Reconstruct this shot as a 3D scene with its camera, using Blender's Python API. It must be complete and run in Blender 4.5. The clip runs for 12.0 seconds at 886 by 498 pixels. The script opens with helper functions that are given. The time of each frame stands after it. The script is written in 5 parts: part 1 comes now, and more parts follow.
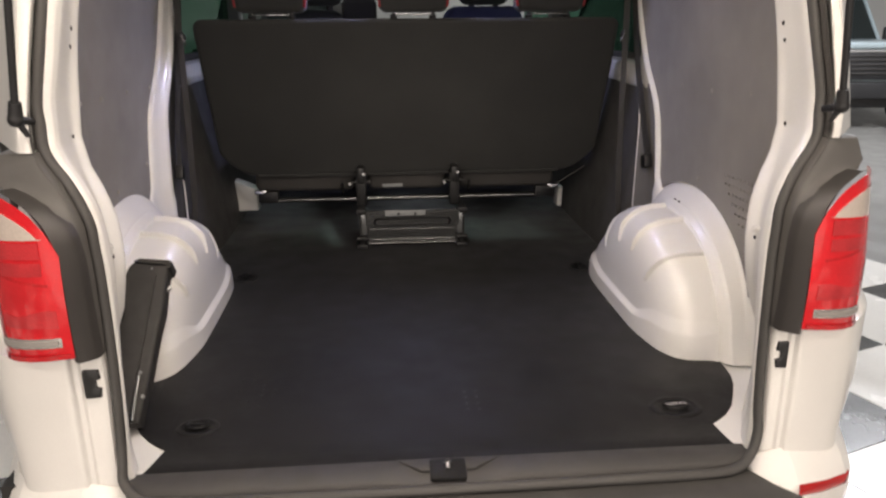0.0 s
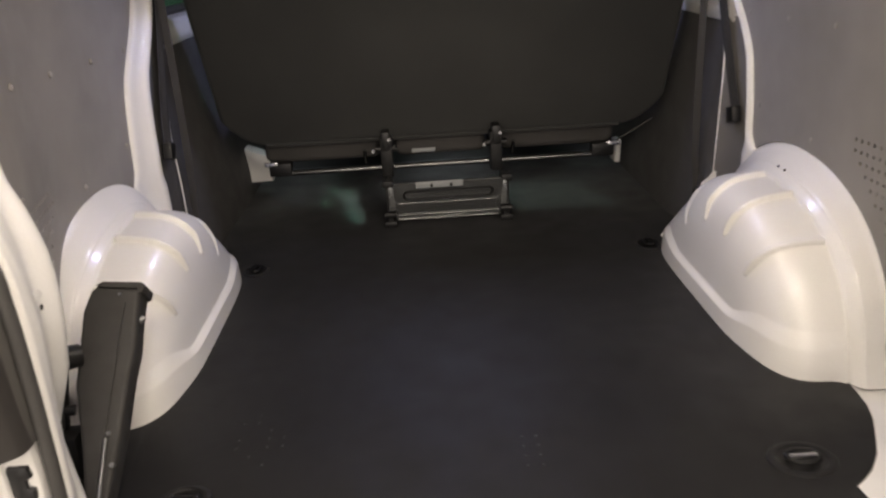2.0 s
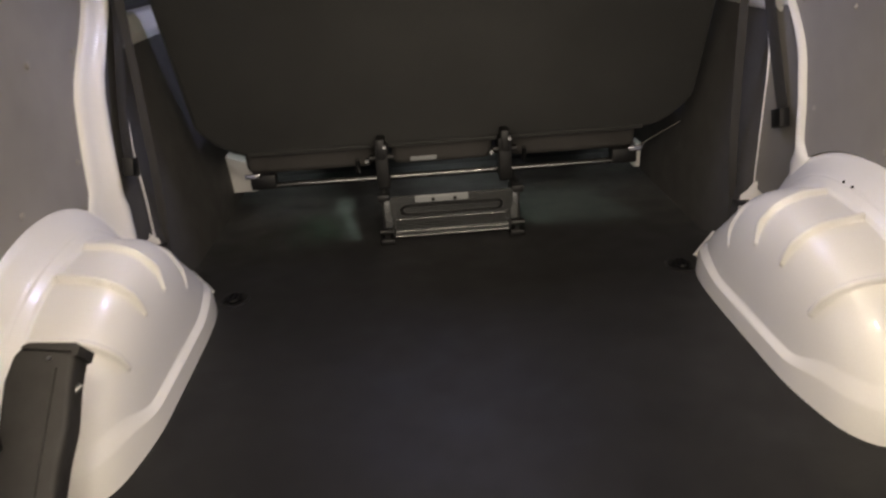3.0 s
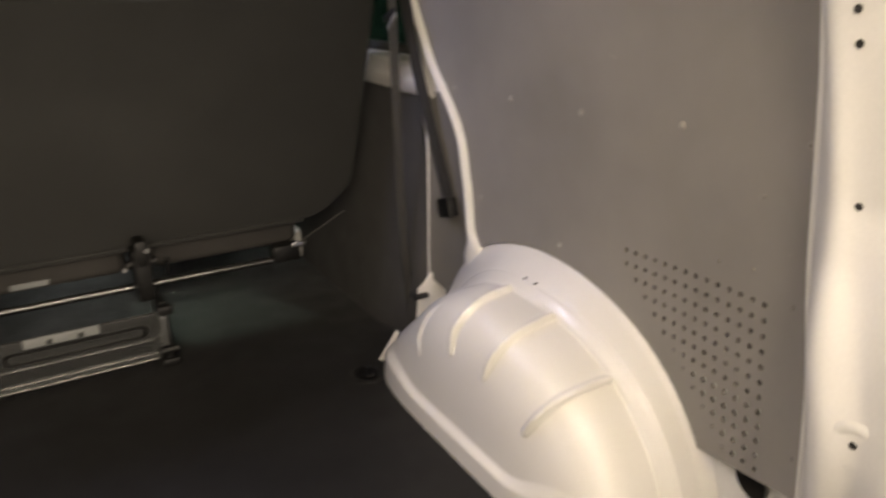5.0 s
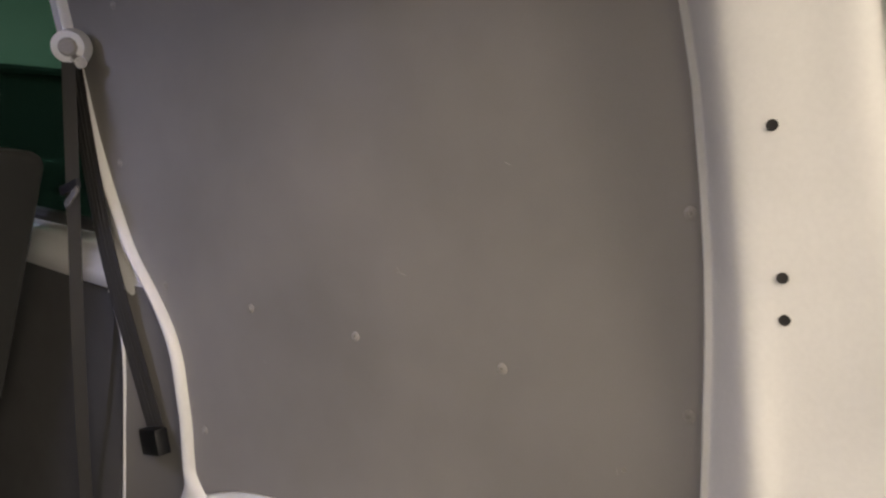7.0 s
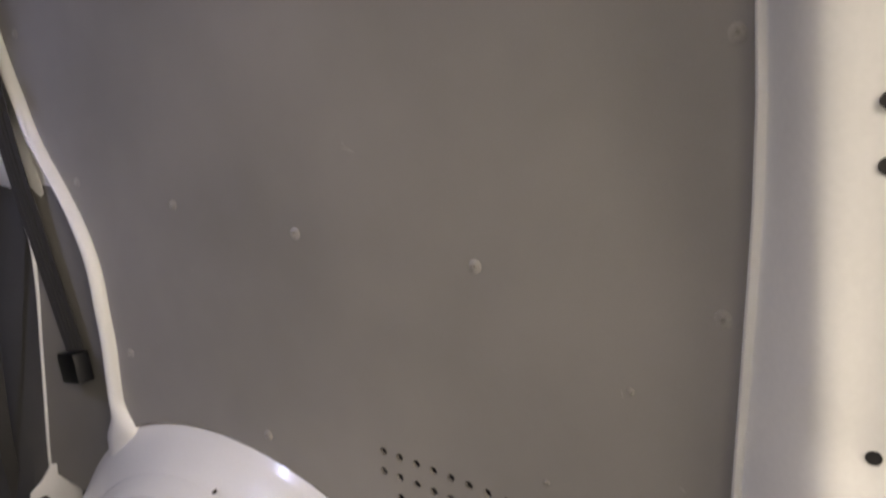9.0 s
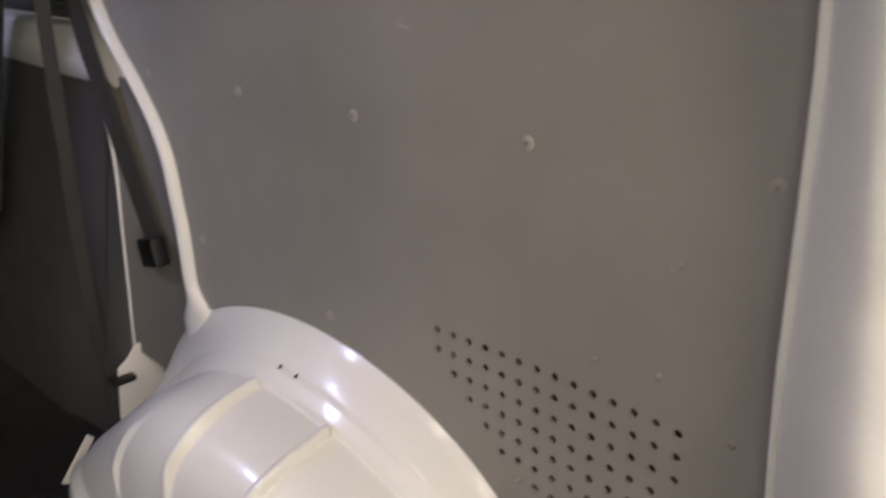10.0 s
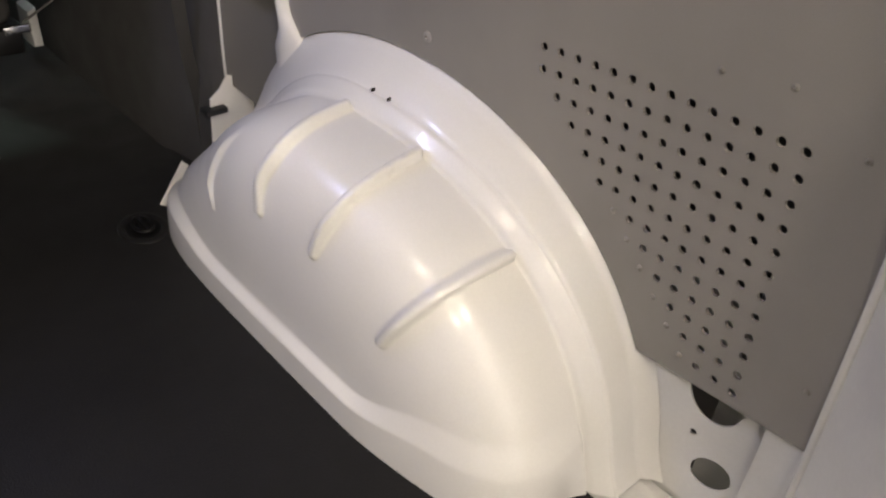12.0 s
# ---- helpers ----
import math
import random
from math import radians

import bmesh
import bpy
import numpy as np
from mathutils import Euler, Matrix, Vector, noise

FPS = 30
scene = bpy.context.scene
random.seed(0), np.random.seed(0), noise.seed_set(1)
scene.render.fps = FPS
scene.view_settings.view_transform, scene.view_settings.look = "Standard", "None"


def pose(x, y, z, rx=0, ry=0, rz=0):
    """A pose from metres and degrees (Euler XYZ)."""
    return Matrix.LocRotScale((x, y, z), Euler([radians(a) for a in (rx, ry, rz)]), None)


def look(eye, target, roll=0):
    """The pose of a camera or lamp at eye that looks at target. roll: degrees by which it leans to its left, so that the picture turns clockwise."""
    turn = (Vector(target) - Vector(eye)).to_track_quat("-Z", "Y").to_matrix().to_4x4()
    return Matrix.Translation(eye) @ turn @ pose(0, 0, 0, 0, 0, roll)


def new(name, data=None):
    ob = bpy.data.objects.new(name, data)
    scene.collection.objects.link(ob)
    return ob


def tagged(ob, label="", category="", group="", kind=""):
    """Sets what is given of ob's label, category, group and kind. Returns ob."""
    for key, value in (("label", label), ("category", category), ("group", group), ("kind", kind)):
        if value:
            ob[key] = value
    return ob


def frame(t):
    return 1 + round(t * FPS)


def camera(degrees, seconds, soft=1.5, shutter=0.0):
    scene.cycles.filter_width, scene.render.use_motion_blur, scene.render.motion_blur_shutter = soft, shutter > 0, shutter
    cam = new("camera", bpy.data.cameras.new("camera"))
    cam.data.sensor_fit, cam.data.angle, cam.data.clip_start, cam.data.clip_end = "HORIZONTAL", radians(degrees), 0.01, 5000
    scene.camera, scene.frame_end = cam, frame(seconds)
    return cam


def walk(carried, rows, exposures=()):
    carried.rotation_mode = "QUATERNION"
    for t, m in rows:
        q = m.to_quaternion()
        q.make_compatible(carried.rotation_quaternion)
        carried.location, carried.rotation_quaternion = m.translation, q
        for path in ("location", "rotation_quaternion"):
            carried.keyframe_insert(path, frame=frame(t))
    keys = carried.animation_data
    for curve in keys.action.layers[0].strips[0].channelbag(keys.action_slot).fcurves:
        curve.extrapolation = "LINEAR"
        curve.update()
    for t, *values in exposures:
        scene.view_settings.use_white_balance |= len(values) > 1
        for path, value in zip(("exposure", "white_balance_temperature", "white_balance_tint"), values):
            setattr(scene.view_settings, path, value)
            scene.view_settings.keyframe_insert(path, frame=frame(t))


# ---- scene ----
cam = camera(62.2, 12.0, soft=2.3, shutter=0.5)

PATH = [
    (0, (-0.093, -1.281, 0.872), (0.058, 0.623, 0.281), -0.4),
    (0.5, (-0.114, -1.271, 0.894), (0.047, 0.644, 0.339), 0.4),
    (1, (-0.076, -1.218, 0.901), (0.038, 0.691, 0.313), -2.3),
    (1.5, (-0.051, -1.046, 0.884), (-0.009, 0.833, 0.2), -4.1),
    (2, (-0.069, -0.834, 0.88), (-0.03, 1.017, 0.125), -3.4),
    (2.5, (-0.068, -0.669, 0.855), (-0.084, 1.166, 0.061), -4.1),
    (4.5, (-0.075, -0.3, 0.89), (0.592, 1.464, 0.224), -2.2),
    (5, (-0.013, -0.219, 0.895), (0.922, 1.414, 0.216), -1.0),
    (5.5, (0.053, -0.1, 0.929), (1.246, 1.387, 0.326), -0.1),
    (6, (0.076, 0.004, 0.967), (1.499, 1.318, 0.469), 1.4),
    (6.5, (0.085, 0.078, 0.975), (1.676, 1.239, 0.632), 3.2),
    (8.5, (0.271, 0.217, 0.903), (1.911, 1.304, 0.542), 3.4),
    (9, (0.288, 0.213, 0.874), (1.896, 1.29, 0.368), 3.2),
    (9.5, (0.301, 0.195, 0.854), (1.86, 1.287, 0.242), 3.0),
    (10, (0.286, 0.186, 0.837), (1.729, 1.371, 0.119), 2.5),
    (10.5, (0.264, 0.184, 0.806), (1.586, 1.424, -0.041), 2.6),
    (11, (0.254, 0.185, 0.77), (1.489, 1.384, -0.249), 3.2),
    (11.5, (0.259, 0.182, 0.738), (1.441, 1.326, -0.4), 4.1),
    (12, (0.265, 0.19, 0.729), (1.409, 1.337, -0.445), 4.5),
]
EXPOSURE = ((0, 0.58, 6450, 14), (1.5, 0.63, 6480, 13), (2.5, 0.60, 6680, 11), (4.5, 0.80, 7350, 10), (5.0, 0.74, 7250, 10), (5.5, 0.74, 6950, 10), (6.7, 0.64, 6720, 10), (8.5, 0.52, 6580, 10), (10, 0.52, 6540, 10), (11, 0.60, 6520, 10), (12, 0.63, 6500, 10))
walk(cam, [(t, look(e, g, r)) for t, e, g, r in PATH], EXPOSURE)


from mathutils import geometry

# ---- light ----
world = bpy.data.worlds.new("world")
scene.world = world
world.use_nodes = True
wbg = world.node_tree.nodes["Background"]
wbg.inputs[0].default_value, wbg.inputs[1].default_value = (0.95, 0.97, 1.0, 1), 0.15

GROUND = -0.60          # showroom floor below the load floor
CEIL = 3.9              # showroom ceiling


def area_lamp(name, eye, target, sx, sy, power, colour):
    data = bpy.data.lights.new(name, "AREA")
    data.shape, data.size, data.size_y = "RECTANGLE", sx, sy
    data.energy, data.color = power, colour
    ob = new(name, data)
    ob.matrix_world = look(eye, target)
    return ob


WARM, COOL = (1.0, 0.86, 0.72), (0.60, 0.63, 1.0)
for lx, ly in ((-3.0, -2.6), (0.0, -3.2), (3.0, -2.6)):
    area_lamp("showroom_lamp", (lx, ly, CEIL - 0.12), (lx, ly, 0), 1.6, 0.5, 28, WARM)
for lx in (-2.2, 2.2):
    area_lamp("showroom_lamp", (lx, -6.0, CEIL - 0.3), (0, 0.6, 0.3), 2.0, 0.6, 45, WARM)
area_lamp("showroom_lamp", (0.0, 6.5, CEIL - 0.12), (0, 6.5, 0), 4.0, 1.0, 50, (0.9, 0.97, 1.0))
area_lamp("showroom_lamp", (6.0, 5.5, CEIL - 0.12), (6, 5.5, 0), 3.0, 3.0, 420, (0.95, 0.98, 1.0))
area_lamp("showroom_lamp", (-6.0, 5.5, CEIL - 0.12), (-6, 5.5, 0), 3.0, 3.0, 130, (0.95, 0.98, 1.0))
# unseen lamp added behind the van for warm light from the rear; wall unglazed
area_lamp("rear_fill_light", (0.0, -11.8, 1.6), (0, 0, 0.9), 14.0, 3.6, 385, (1.0, 0.90, 0.79))
# unseen warm fills added under the raised tailgate; two lamps in the van's headliner
for lx in (-0.30, 0.30):
    area_lamp("tailgate_fill", (lx, -0.25, 1.345), (lx, -0.05, 0), 0.20, 0.09, 4.3, (1.0, 0.87, 0.72))
# this warm one is an unseen fill too; the cool one is the load lamp
area_lamp("load_lamp_and_fill", (0.0, 0.50, 1.245), (0, 0.52, 0), 0.40, 0.10, 2.2, (1.0, 0.87, 0.72))
area_lamp("load_lamp_and_fill", (0.0, 1.44, 1.245), (0, 1.36, 0), 0.24, 0.07, 4.8, COOL)


# unseen green spot added ahead of the van, casting floor patches through the windscreen
spot = bpy.data.lights.new("windscreen_fill_spot", "SPOT")
spot.energy, spot.color, spot.spot_size, spot.spot_blend, spot.shadow_soft_size = 520, (0.72, 1.0, 0.86), radians(12), 0.4, 0.20
new("windscreen_fill_spot", spot).matrix_world = look((-2.0, 7.8, 3.2), (0.10, 1.78, 0.0))


# ---- materials ----
def material(name, colour, rough=0.5, metal=0.0, coat=0.0, grain=0.0, grain_size=60.0, bump=0.0, bump_size=200.0,
             stain=0.0, stain_size=4.0, spec=0.5, transmission=0.0, wear=0.0, sheen=0.0, coat_rough=0.08):
    """Principled surface with colour varied at two scales, and fine relief. Sizes are cells per metre."""
    m = bpy.data.materials.new(name)
    m.use_nodes = True
    n, k = m.node_tree.nodes, m.node_tree.links
    p = n["Principled BSDF"]
    p.inputs["Roughness"].default_value, p.inputs["Metallic"].default_value = rough, metal
    p.inputs["Coat Weight"].default_value, p.inputs["Coat Roughness"].default_value = coat, coat_rough
    p.inputs["Specular IOR Level"].default_value = spec
    p.inputs["Transmission Weight"].default_value = transmission
    p.inputs["Sheen Weight"].default_value, p.inputs["Sheen Roughness"].default_value = sheen, 0.45
    p.inputs["Base Color"].default_value = (*colour, 1)
    at = n.new("ShaderNodeNewGeometry")

    def noise_at(scale, detail=4.0):
        t = n.new("ShaderNodeTexNoise")
        t.inputs["Scale"].default_value, t.inputs["Detail"].default_value = scale, detail
        k.new(at.outputs["Position"], t.inputs["Vector"])
        return t.outputs["Fac"]

    def ranged(source, low, high, a=0.3, b=0.7):
        r = n.new("ShaderNodeMapRange")
        r.inputs["From Min"].default_value, r.inputs["From Max"].default_value = a, b
        r.inputs["To Min"].default_value, r.inputs["To Max"].default_value = low, high
        k.new(source, r.inputs["Value"])
        return r.outputs["Result"]

    if grain or stain:
        fine = ranged(noise_at(grain_size), 1 - grain, 1 + grain)
        wide = ranged(noise_at(stain_size, 6.0), 1 - stain, 1 + stain)
        both = n.new("ShaderNodeMath")
        both.operation = "MULTIPLY"
        k.new(fine, both.inputs[0]), k.new(wide, both.inputs[1])
        mul = n.new("ShaderNodeVectorMath")
        mul.operation = "SCALE"
        mul.inputs[0].default_value = colour
        k.new(both.outputs[0], mul.inputs["Scale"])
        k.new(mul.outputs[0], p.inputs["Base Color"])
    if wear:
        k.new(ranged(noise_at(stain_size * 3, 6.0), rough - wear, rough + wear), p.inputs["Roughness"])
    if bump:
        b = n.new("ShaderNodeBump")
        b.inputs["Strength"].default_value, b.inputs["Distance"].default_value = bump, 0.002
        k.new(noise_at(bump_size, 3.0), b.inputs["Height"])
        k.new(b.outputs[0], p.inputs["Normal"])
    return m


PAINT = material("white_paint", (0.80, 0.79, 0.76), 0.34, coat=0.42, coat_rough=0.12, grain=0.015, grain_size=300, stain=0.025, stain_size=5, wear=0.05, bump=0.03, bump_size=25)
PRIMER = material("satin_white_paint", (0.72, 0.715, 0.69), 0.42, coat=0.25, grain=0.02, grain_size=200, stain=0.06, stain_size=5, wear=0.1, bump=0.04, bump_size=40)
BOARD = material("grey_lining_board", (0.278, 0.262, 0.242), 0.55, grain=0.03, grain_size=900, stain=0.14, stain_size=3.2, bump=0.10, bump_size=900, wear=0.12)
PILLARG = material("mid_grey_trim_board", (0.165, 0.158, 0.146), 0.55, grain=0.03, grain_size=900, stain=0.08, stain_size=4, bump=0.10, bump_size=900, wear=0.1)
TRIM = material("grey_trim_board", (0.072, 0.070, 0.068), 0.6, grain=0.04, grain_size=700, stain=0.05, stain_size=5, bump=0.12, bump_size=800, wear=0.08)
MAT = material("black_rubber_mat", (0.0062, 0.0061, 0.006), 0.55, grain=0.25, grain_size=500, stain=0.25, stain_size=3, bump=0.45, bump_size=420, wear=0.10, spec=0.26, sheen=0.07)
SILLP = material("dark_grey_grained_plastic", (0.085, 0.081, 0.076), 0.55, grain=0.08, grain_size=900, stain=0.08, stain_size=6, bump=0.2, bump_size=900, wear=0.08)
SILLD = material("charcoal_grained_plastic", (0.048, 0.046, 0.044), 0.58, grain=0.10, grain_size=900, stain=0.12, stain_size=6, bump=0.25, bump_size=900, wear=0.08)
BLACKP = material("black_plastic", (0.016, 0.016, 0.017), 0.45, grain=0.1, grain_size=700, stain=0.1, bump=0.12, bump_size=900, wear=0.1)
CASEP = material("matt_black_case_plastic", (0.031, 0.0295, 0.0275), 0.62, grain=0.15, grain_size=500, stain=0.2, stain_size=9, bump=0.25, bump_size=600, wear=0.1)
RUBBER = material("seal_rubber", (0.058, 0.056, 0.053), 0.65, grain=0.1, grain_size=400, stain=0.1, bump=0.1, bump_size=500)
FABRIC = material("dark_seat_fabric", (0.036, 0.0365, 0.0350), 0.9, grain=0.25, grain_size=900, stain=0.12, stain_size=4, bump=0.5, bump_size=1100, spec=0.2, sheen=0.08)
FABRIC_G = material("grey_seat_underside_fabric", (0.044, 0.042, 0.040), 0.9, grain=0.2, grain_size=700, stain=0.15, bump=0.4, bump_size=900, spec=0.2)
FABRIC_B = material("dark_blue_seat_fabric", (0.045, 0.05, 0.10), 0.9, grain=0.2, grain_size=700, stain=0.15, bump=0.4, bump_size=900, spec=0.2)
RED_F = material("red_seat_piping", (0.22, 0.014, 0.016), 0.7, grain=0.1, grain_size=600, stain=0.1)
WEB = material("grey_belt_webbing", (0.036, 0.0345, 0.0315), 0.75, grain=0.2, grain_size=900, stain=0.1, bump=0.4, bump_size=1200)
CHROME = material("bright_steel", (0.62, 0.62, 0.63), 0.2, metal=1.0, grain=0.05, grain_size=300, stain=0.1, wear=0.08)
DARKMETAL = material("black_painted_steel", (0.006, 0.006, 0.006), 0.40, spec=0.35, grain=0.1, grain_size=300, stain=0.15, wear=0.05)
STEEL = material("grey_galvanised_steel", (0.30, 0.31, 0.31), 0.30, metal=0.95, grain=0.03, grain_size=200, stain=0.06, stain_size=6, wear=0.03)
DARKTUBE = material("dark_lacquered_tube", (0.13, 0.13, 0.13), 0.2, metal=0.9, coat=0.3, grain=0.05, grain_size=200, stain=0.15, wear=0.06)
PLATE = material("grey_lacquered_steel", (0.17, 0.176, 0.176), 0.24, metal=0.7, coat=0.4, grain=0.01, grain_size=90, stain=0.06, stain_size=9)
# pale grey of the seat label, and of the reflection painted on the pedestal
PALETAB = material("pale_label_and_reflection", (0.20, 0.21, 0.21), 0.4, grain=0.05, grain_size=300, stain=0.1)
# near-black for the shade in holes and slots, and for the floor pan
CAVITY = material("dark_pan_and_hole_shade", (0.02, 0.019, 0.018), 0.8, grain=0.2, grain_size=80, stain=0.2)
REDLENS = material("red_lamp_lens", (0.66, 0.019, 0.026), 0.14, coat=1.0, grain=0.06, grain_size=260, stain=0.12, stain_size=14)
REDBAND = material("dusky_red_lamp_band", (0.53, 0.036, 0.042), 0.2, coat=0.8, grain=0.10, grain_size=300, stain=0.15, stain_size=20)
REDDEEP = material("deep_red_insert_and_shade", (0.52, 0.012, 0.016), 0.2, coat=1.0, grain=0.12, grain_size=300, stain=0.2, stain_size=20)
HOUSING = material("charcoal_lamp_housing", (0.034, 0.031, 0.029), 0.5, grain=0.08, grain_size=700, stain=0.1, bump=0.1, bump_size=900)
CLEARLENS = material("pale_lamp_lens", (0.60, 0.52, 0.46), 0.2, coat=1.0, grain=0.06, grain_size=200, stain=0.1)
SILVER = material("silver_lamp_strip", (0.7, 0.68, 0.66), 0.25, metal=0.8, grain=0.06, grain_size=200, stain=0.1)
REFLECTOR = material("red_reflector", (0.42, 0.015, 0.015), 0.2, coat=1.0, grain=0.1, grain_size=400, stain=0.05)
TILE_W = material("pale_floor_tile", (0.72, 0.70, 0.66), 0.22, coat=0.3, grain=0.03, grain_size=60, stain=0.05, stain_size=2, wear=0.06)
TILE_B = material("dark_floor_tile", (0.055, 0.053, 0.05), 0.22, coat=0.3, grain=0.1, grain_size=60, stain=0.1, stain_size=2, wear=0.06)
WALLP = material("showroom_wall_paint", (0.62, 0.62, 0.60), 0.7, grain=0.02, grain_size=120, stain=0.06, stain_size=0.8)
GREYFLOOR = material("grey_showroom_floor", (0.16, 0.155, 0.145), 0.35, grain=0.05, grain_size=40, stain=0.1, stain_size=1.2, wear=0.08)
CARPAINT = material("dark_green_car_paint", (0.012, 0.016, 0.016), 0.25, coat=0.8, grain=0.1, grain_size=60, stain=0.1)
CARGREY = material("pale_blue_car_paint", (0.30, 0.36, 0.38), 0.3, coat=0.6, grain=0.05, grain_size=60, stain=0.1)
SCREW = material("grey_screw_head", (0.315, 0.297, 0.275), 0.5, metal=0.0, grain=0.1, grain_size=400, stain=0.1)


def glass(name, colour, rough=0.0):
    m = bpy.data.materials.new(name)
    m.use_nodes = True
    p = m.node_tree.nodes["Principled BSDF"]
    p.inputs["Base Color"].default_value = (*colour, 1)
    p.inputs["Transmission Weight"].default_value, p.inputs["Roughness"].default_value = 1.0, rough
    p.inputs["IOR"].default_value = 1.05
    return m


TINTED = glass("green_tinted_glass", (0.10, 0.235, 0.165))
CLEAR = glass("clear_glass", (0.85, 0.92, 0.88))


# ---- mesh helpers ----
def part(name, bm, mat, parent=None, label="", smooth=35.0, solid=0.0):
    """Links a bmesh as one mesh object; smooth: edges flatter than these degrees shade smooth; solid: sheet thickness."""
    me = bpy.data.meshes.new(name)
    bmesh.ops.recalc_face_normals(bm, faces=bm.faces)
    if solid:
        bmesh.ops.solidify(bm, geom=bm.faces[:], thickness=solid)
    bm.to_mesh(me)
    bm.free()
    me.materials.append(mat)
    if smooth:
        me.polygons.foreach_set("use_smooth", [True] * len(me.polygons))
        me.set_sharp_from_angle(angle=radians(smooth))
    ob = new(name, me)
    if parent:
        ob.parent = parent
    if label:
        tagged(ob, label)
    return ob


def thing(name, label, category, group="", kind="", at=(0, 0, 0)):
    ob = new(name)
    ob.location = at
    ob.empty_display_size = 0.1
    return tagged(ob, label, category, group, kind)


def structure(ob, label, category):
    return tagged(ob, label, category, "", "structure")


def add_box(bm, x0, x1, y0, y1, z0, z1, bevel=0.0, seg=2, m=None):
    mid = Vector(((x0 + x1) / 2, (y0 + y1) / 2, (z0 + z1) / 2))
    made = bmesh.ops.create_cube(bm, size=1.0)["verts"]
    for v in made:
        v.co = Vector((v.co.x * abs(x1 - x0), v.co.y * abs(y1 - y0), v.co.z * abs(z1 - z0))) + mid
    if bevel:
        edges = list({e for v in made for e in v.link_edges})
        out = bmesh.ops.bevel(bm, geom=edges, offset=bevel, segments=seg, profile=0.6, affect="EDGES")
        made = list({v for f in out["faces"] for v in f.verts} | {v for v in made if v.is_valid})
    if m is not None:
        bmesh.ops.transform(bm, matrix=m, verts=made)
    return made


def box(*a, **k):
    bm = bmesh.new()
    add_box(bm, *a, **k)
    return bm


def add_rod(bm, a, b, r, r2=None, seg=14):
    a, b = Vector(a), Vector(b)
    m = Matrix.Translation((a + b) / 2) @ (b - a).to_track_quat("Z", "Y").to_matrix().to_4x4()
    bmesh.ops.create_cone(bm, cap_ends=True, segments=seg, radius1=r, radius2=r if r2 is None else r2, depth=(b - a).length, matrix=m)


def rod(a, b, r, r2=None, seg=14):
    bm = bmesh.new()
    add_rod(bm, a, b, r, r2, seg)
    return bm


def add_grid(bm, rows, closed=False):
    """Quads between rows of points."""
    made = [[bm.verts.new(p) for p in row] for row in rows]
    for a, b in zip(made, made[1:]):
        n = len(a)
        for i in range(n if closed else n - 1):
            bm.faces.new((a[i], a[(i + 1) % n], b[(i + 1) % n], b[i]))
    return made


def grid(rows, closed=False):
    bm = bmesh.new()
    add_grid(bm, rows, closed)
    return bm


def smooth_path(points, steps=8, closed=False):
    """Catmull-Rom through the points."""
    pts = [Vector(p) for p in points]
    n, out = len(pts), []
    for i in range(n if closed else n - 1):
        p0, p1 = pts[i - 1] if (i or closed) else pts[0], pts[i]
        p2 = pts[(i + 1) % n]
        p3 = pts[(i + 2) % n] if (closed or i + 2 < n) else p2
        for s in range(steps):
            t = s / steps
            out.append(0.5 * (2 * p1 + (p2 - p0) * t + (2 * p0 - 5 * p1 + 4 * p2 - p3) * t * t + (3 * p1 - p0 - 3 * p2 + p3) * t ** 3))
    if not closed:
        out.append(pts[-1])
    return out


def sweep(path, outline, up=(0, 0, 1), closed=False, cap=True):
    """A tube along path; outline: (side, up) offsets."""
    bm, rows = bmesh.new(), []
    n = len(path)
    for i, p in enumerate(path):
        a = path[i - 1] if (i or closed) else path[0]
        b = path[(i + 1) % n] if (i + 1 < n or closed) else path[-1]
        d = (b - a).normalized()
        side = d.cross(Vector(up)).normalized()
        top = side.cross(d)
        rows.append([p + side * u + top * v for u, v in outline])
    if closed:
        rows.append(rows[0])
    made = add_grid(bm, rows, closed=True)
    if cap and not closed:
        bm.faces.new(made[0]), bm.faces.new(list(reversed(made[-1])))
    if closed:
        bmesh.ops.remove_doubles(bm, verts=bm.verts, dist=1e-5)
    return bm


def ring(r, n=10, r2=None):
    return [(r * math.cos(2 * math.pi * i / n), (r2 or r) * math.sin(2 * math.pi * i / n)) for i in range(n)]


def rounded(x0, x1, z0, z1, r, seg=6):
    """Outline of a rounded rectangle; r: one radius or four (lower left, lower right, upper right, upper left)."""
    rs = r if isinstance(r, (tuple, list)) else (r,) * 4
    out = []
    for (cx, cz, a), q in zip(((x0, z0, 180), (x1, z0, 270), (x1, z1, 0), (x0, z1, 90)), rs):
        ox, oz = cx + (q if cx == x0 else -q), cz + (q if cz == z0 else -q)
        for i in range(seg + 1):
            t = radians(a + 90 * i / seg)
            out.append((ox + q * math.cos(t), oz + q * math.sin(t)))
    return out


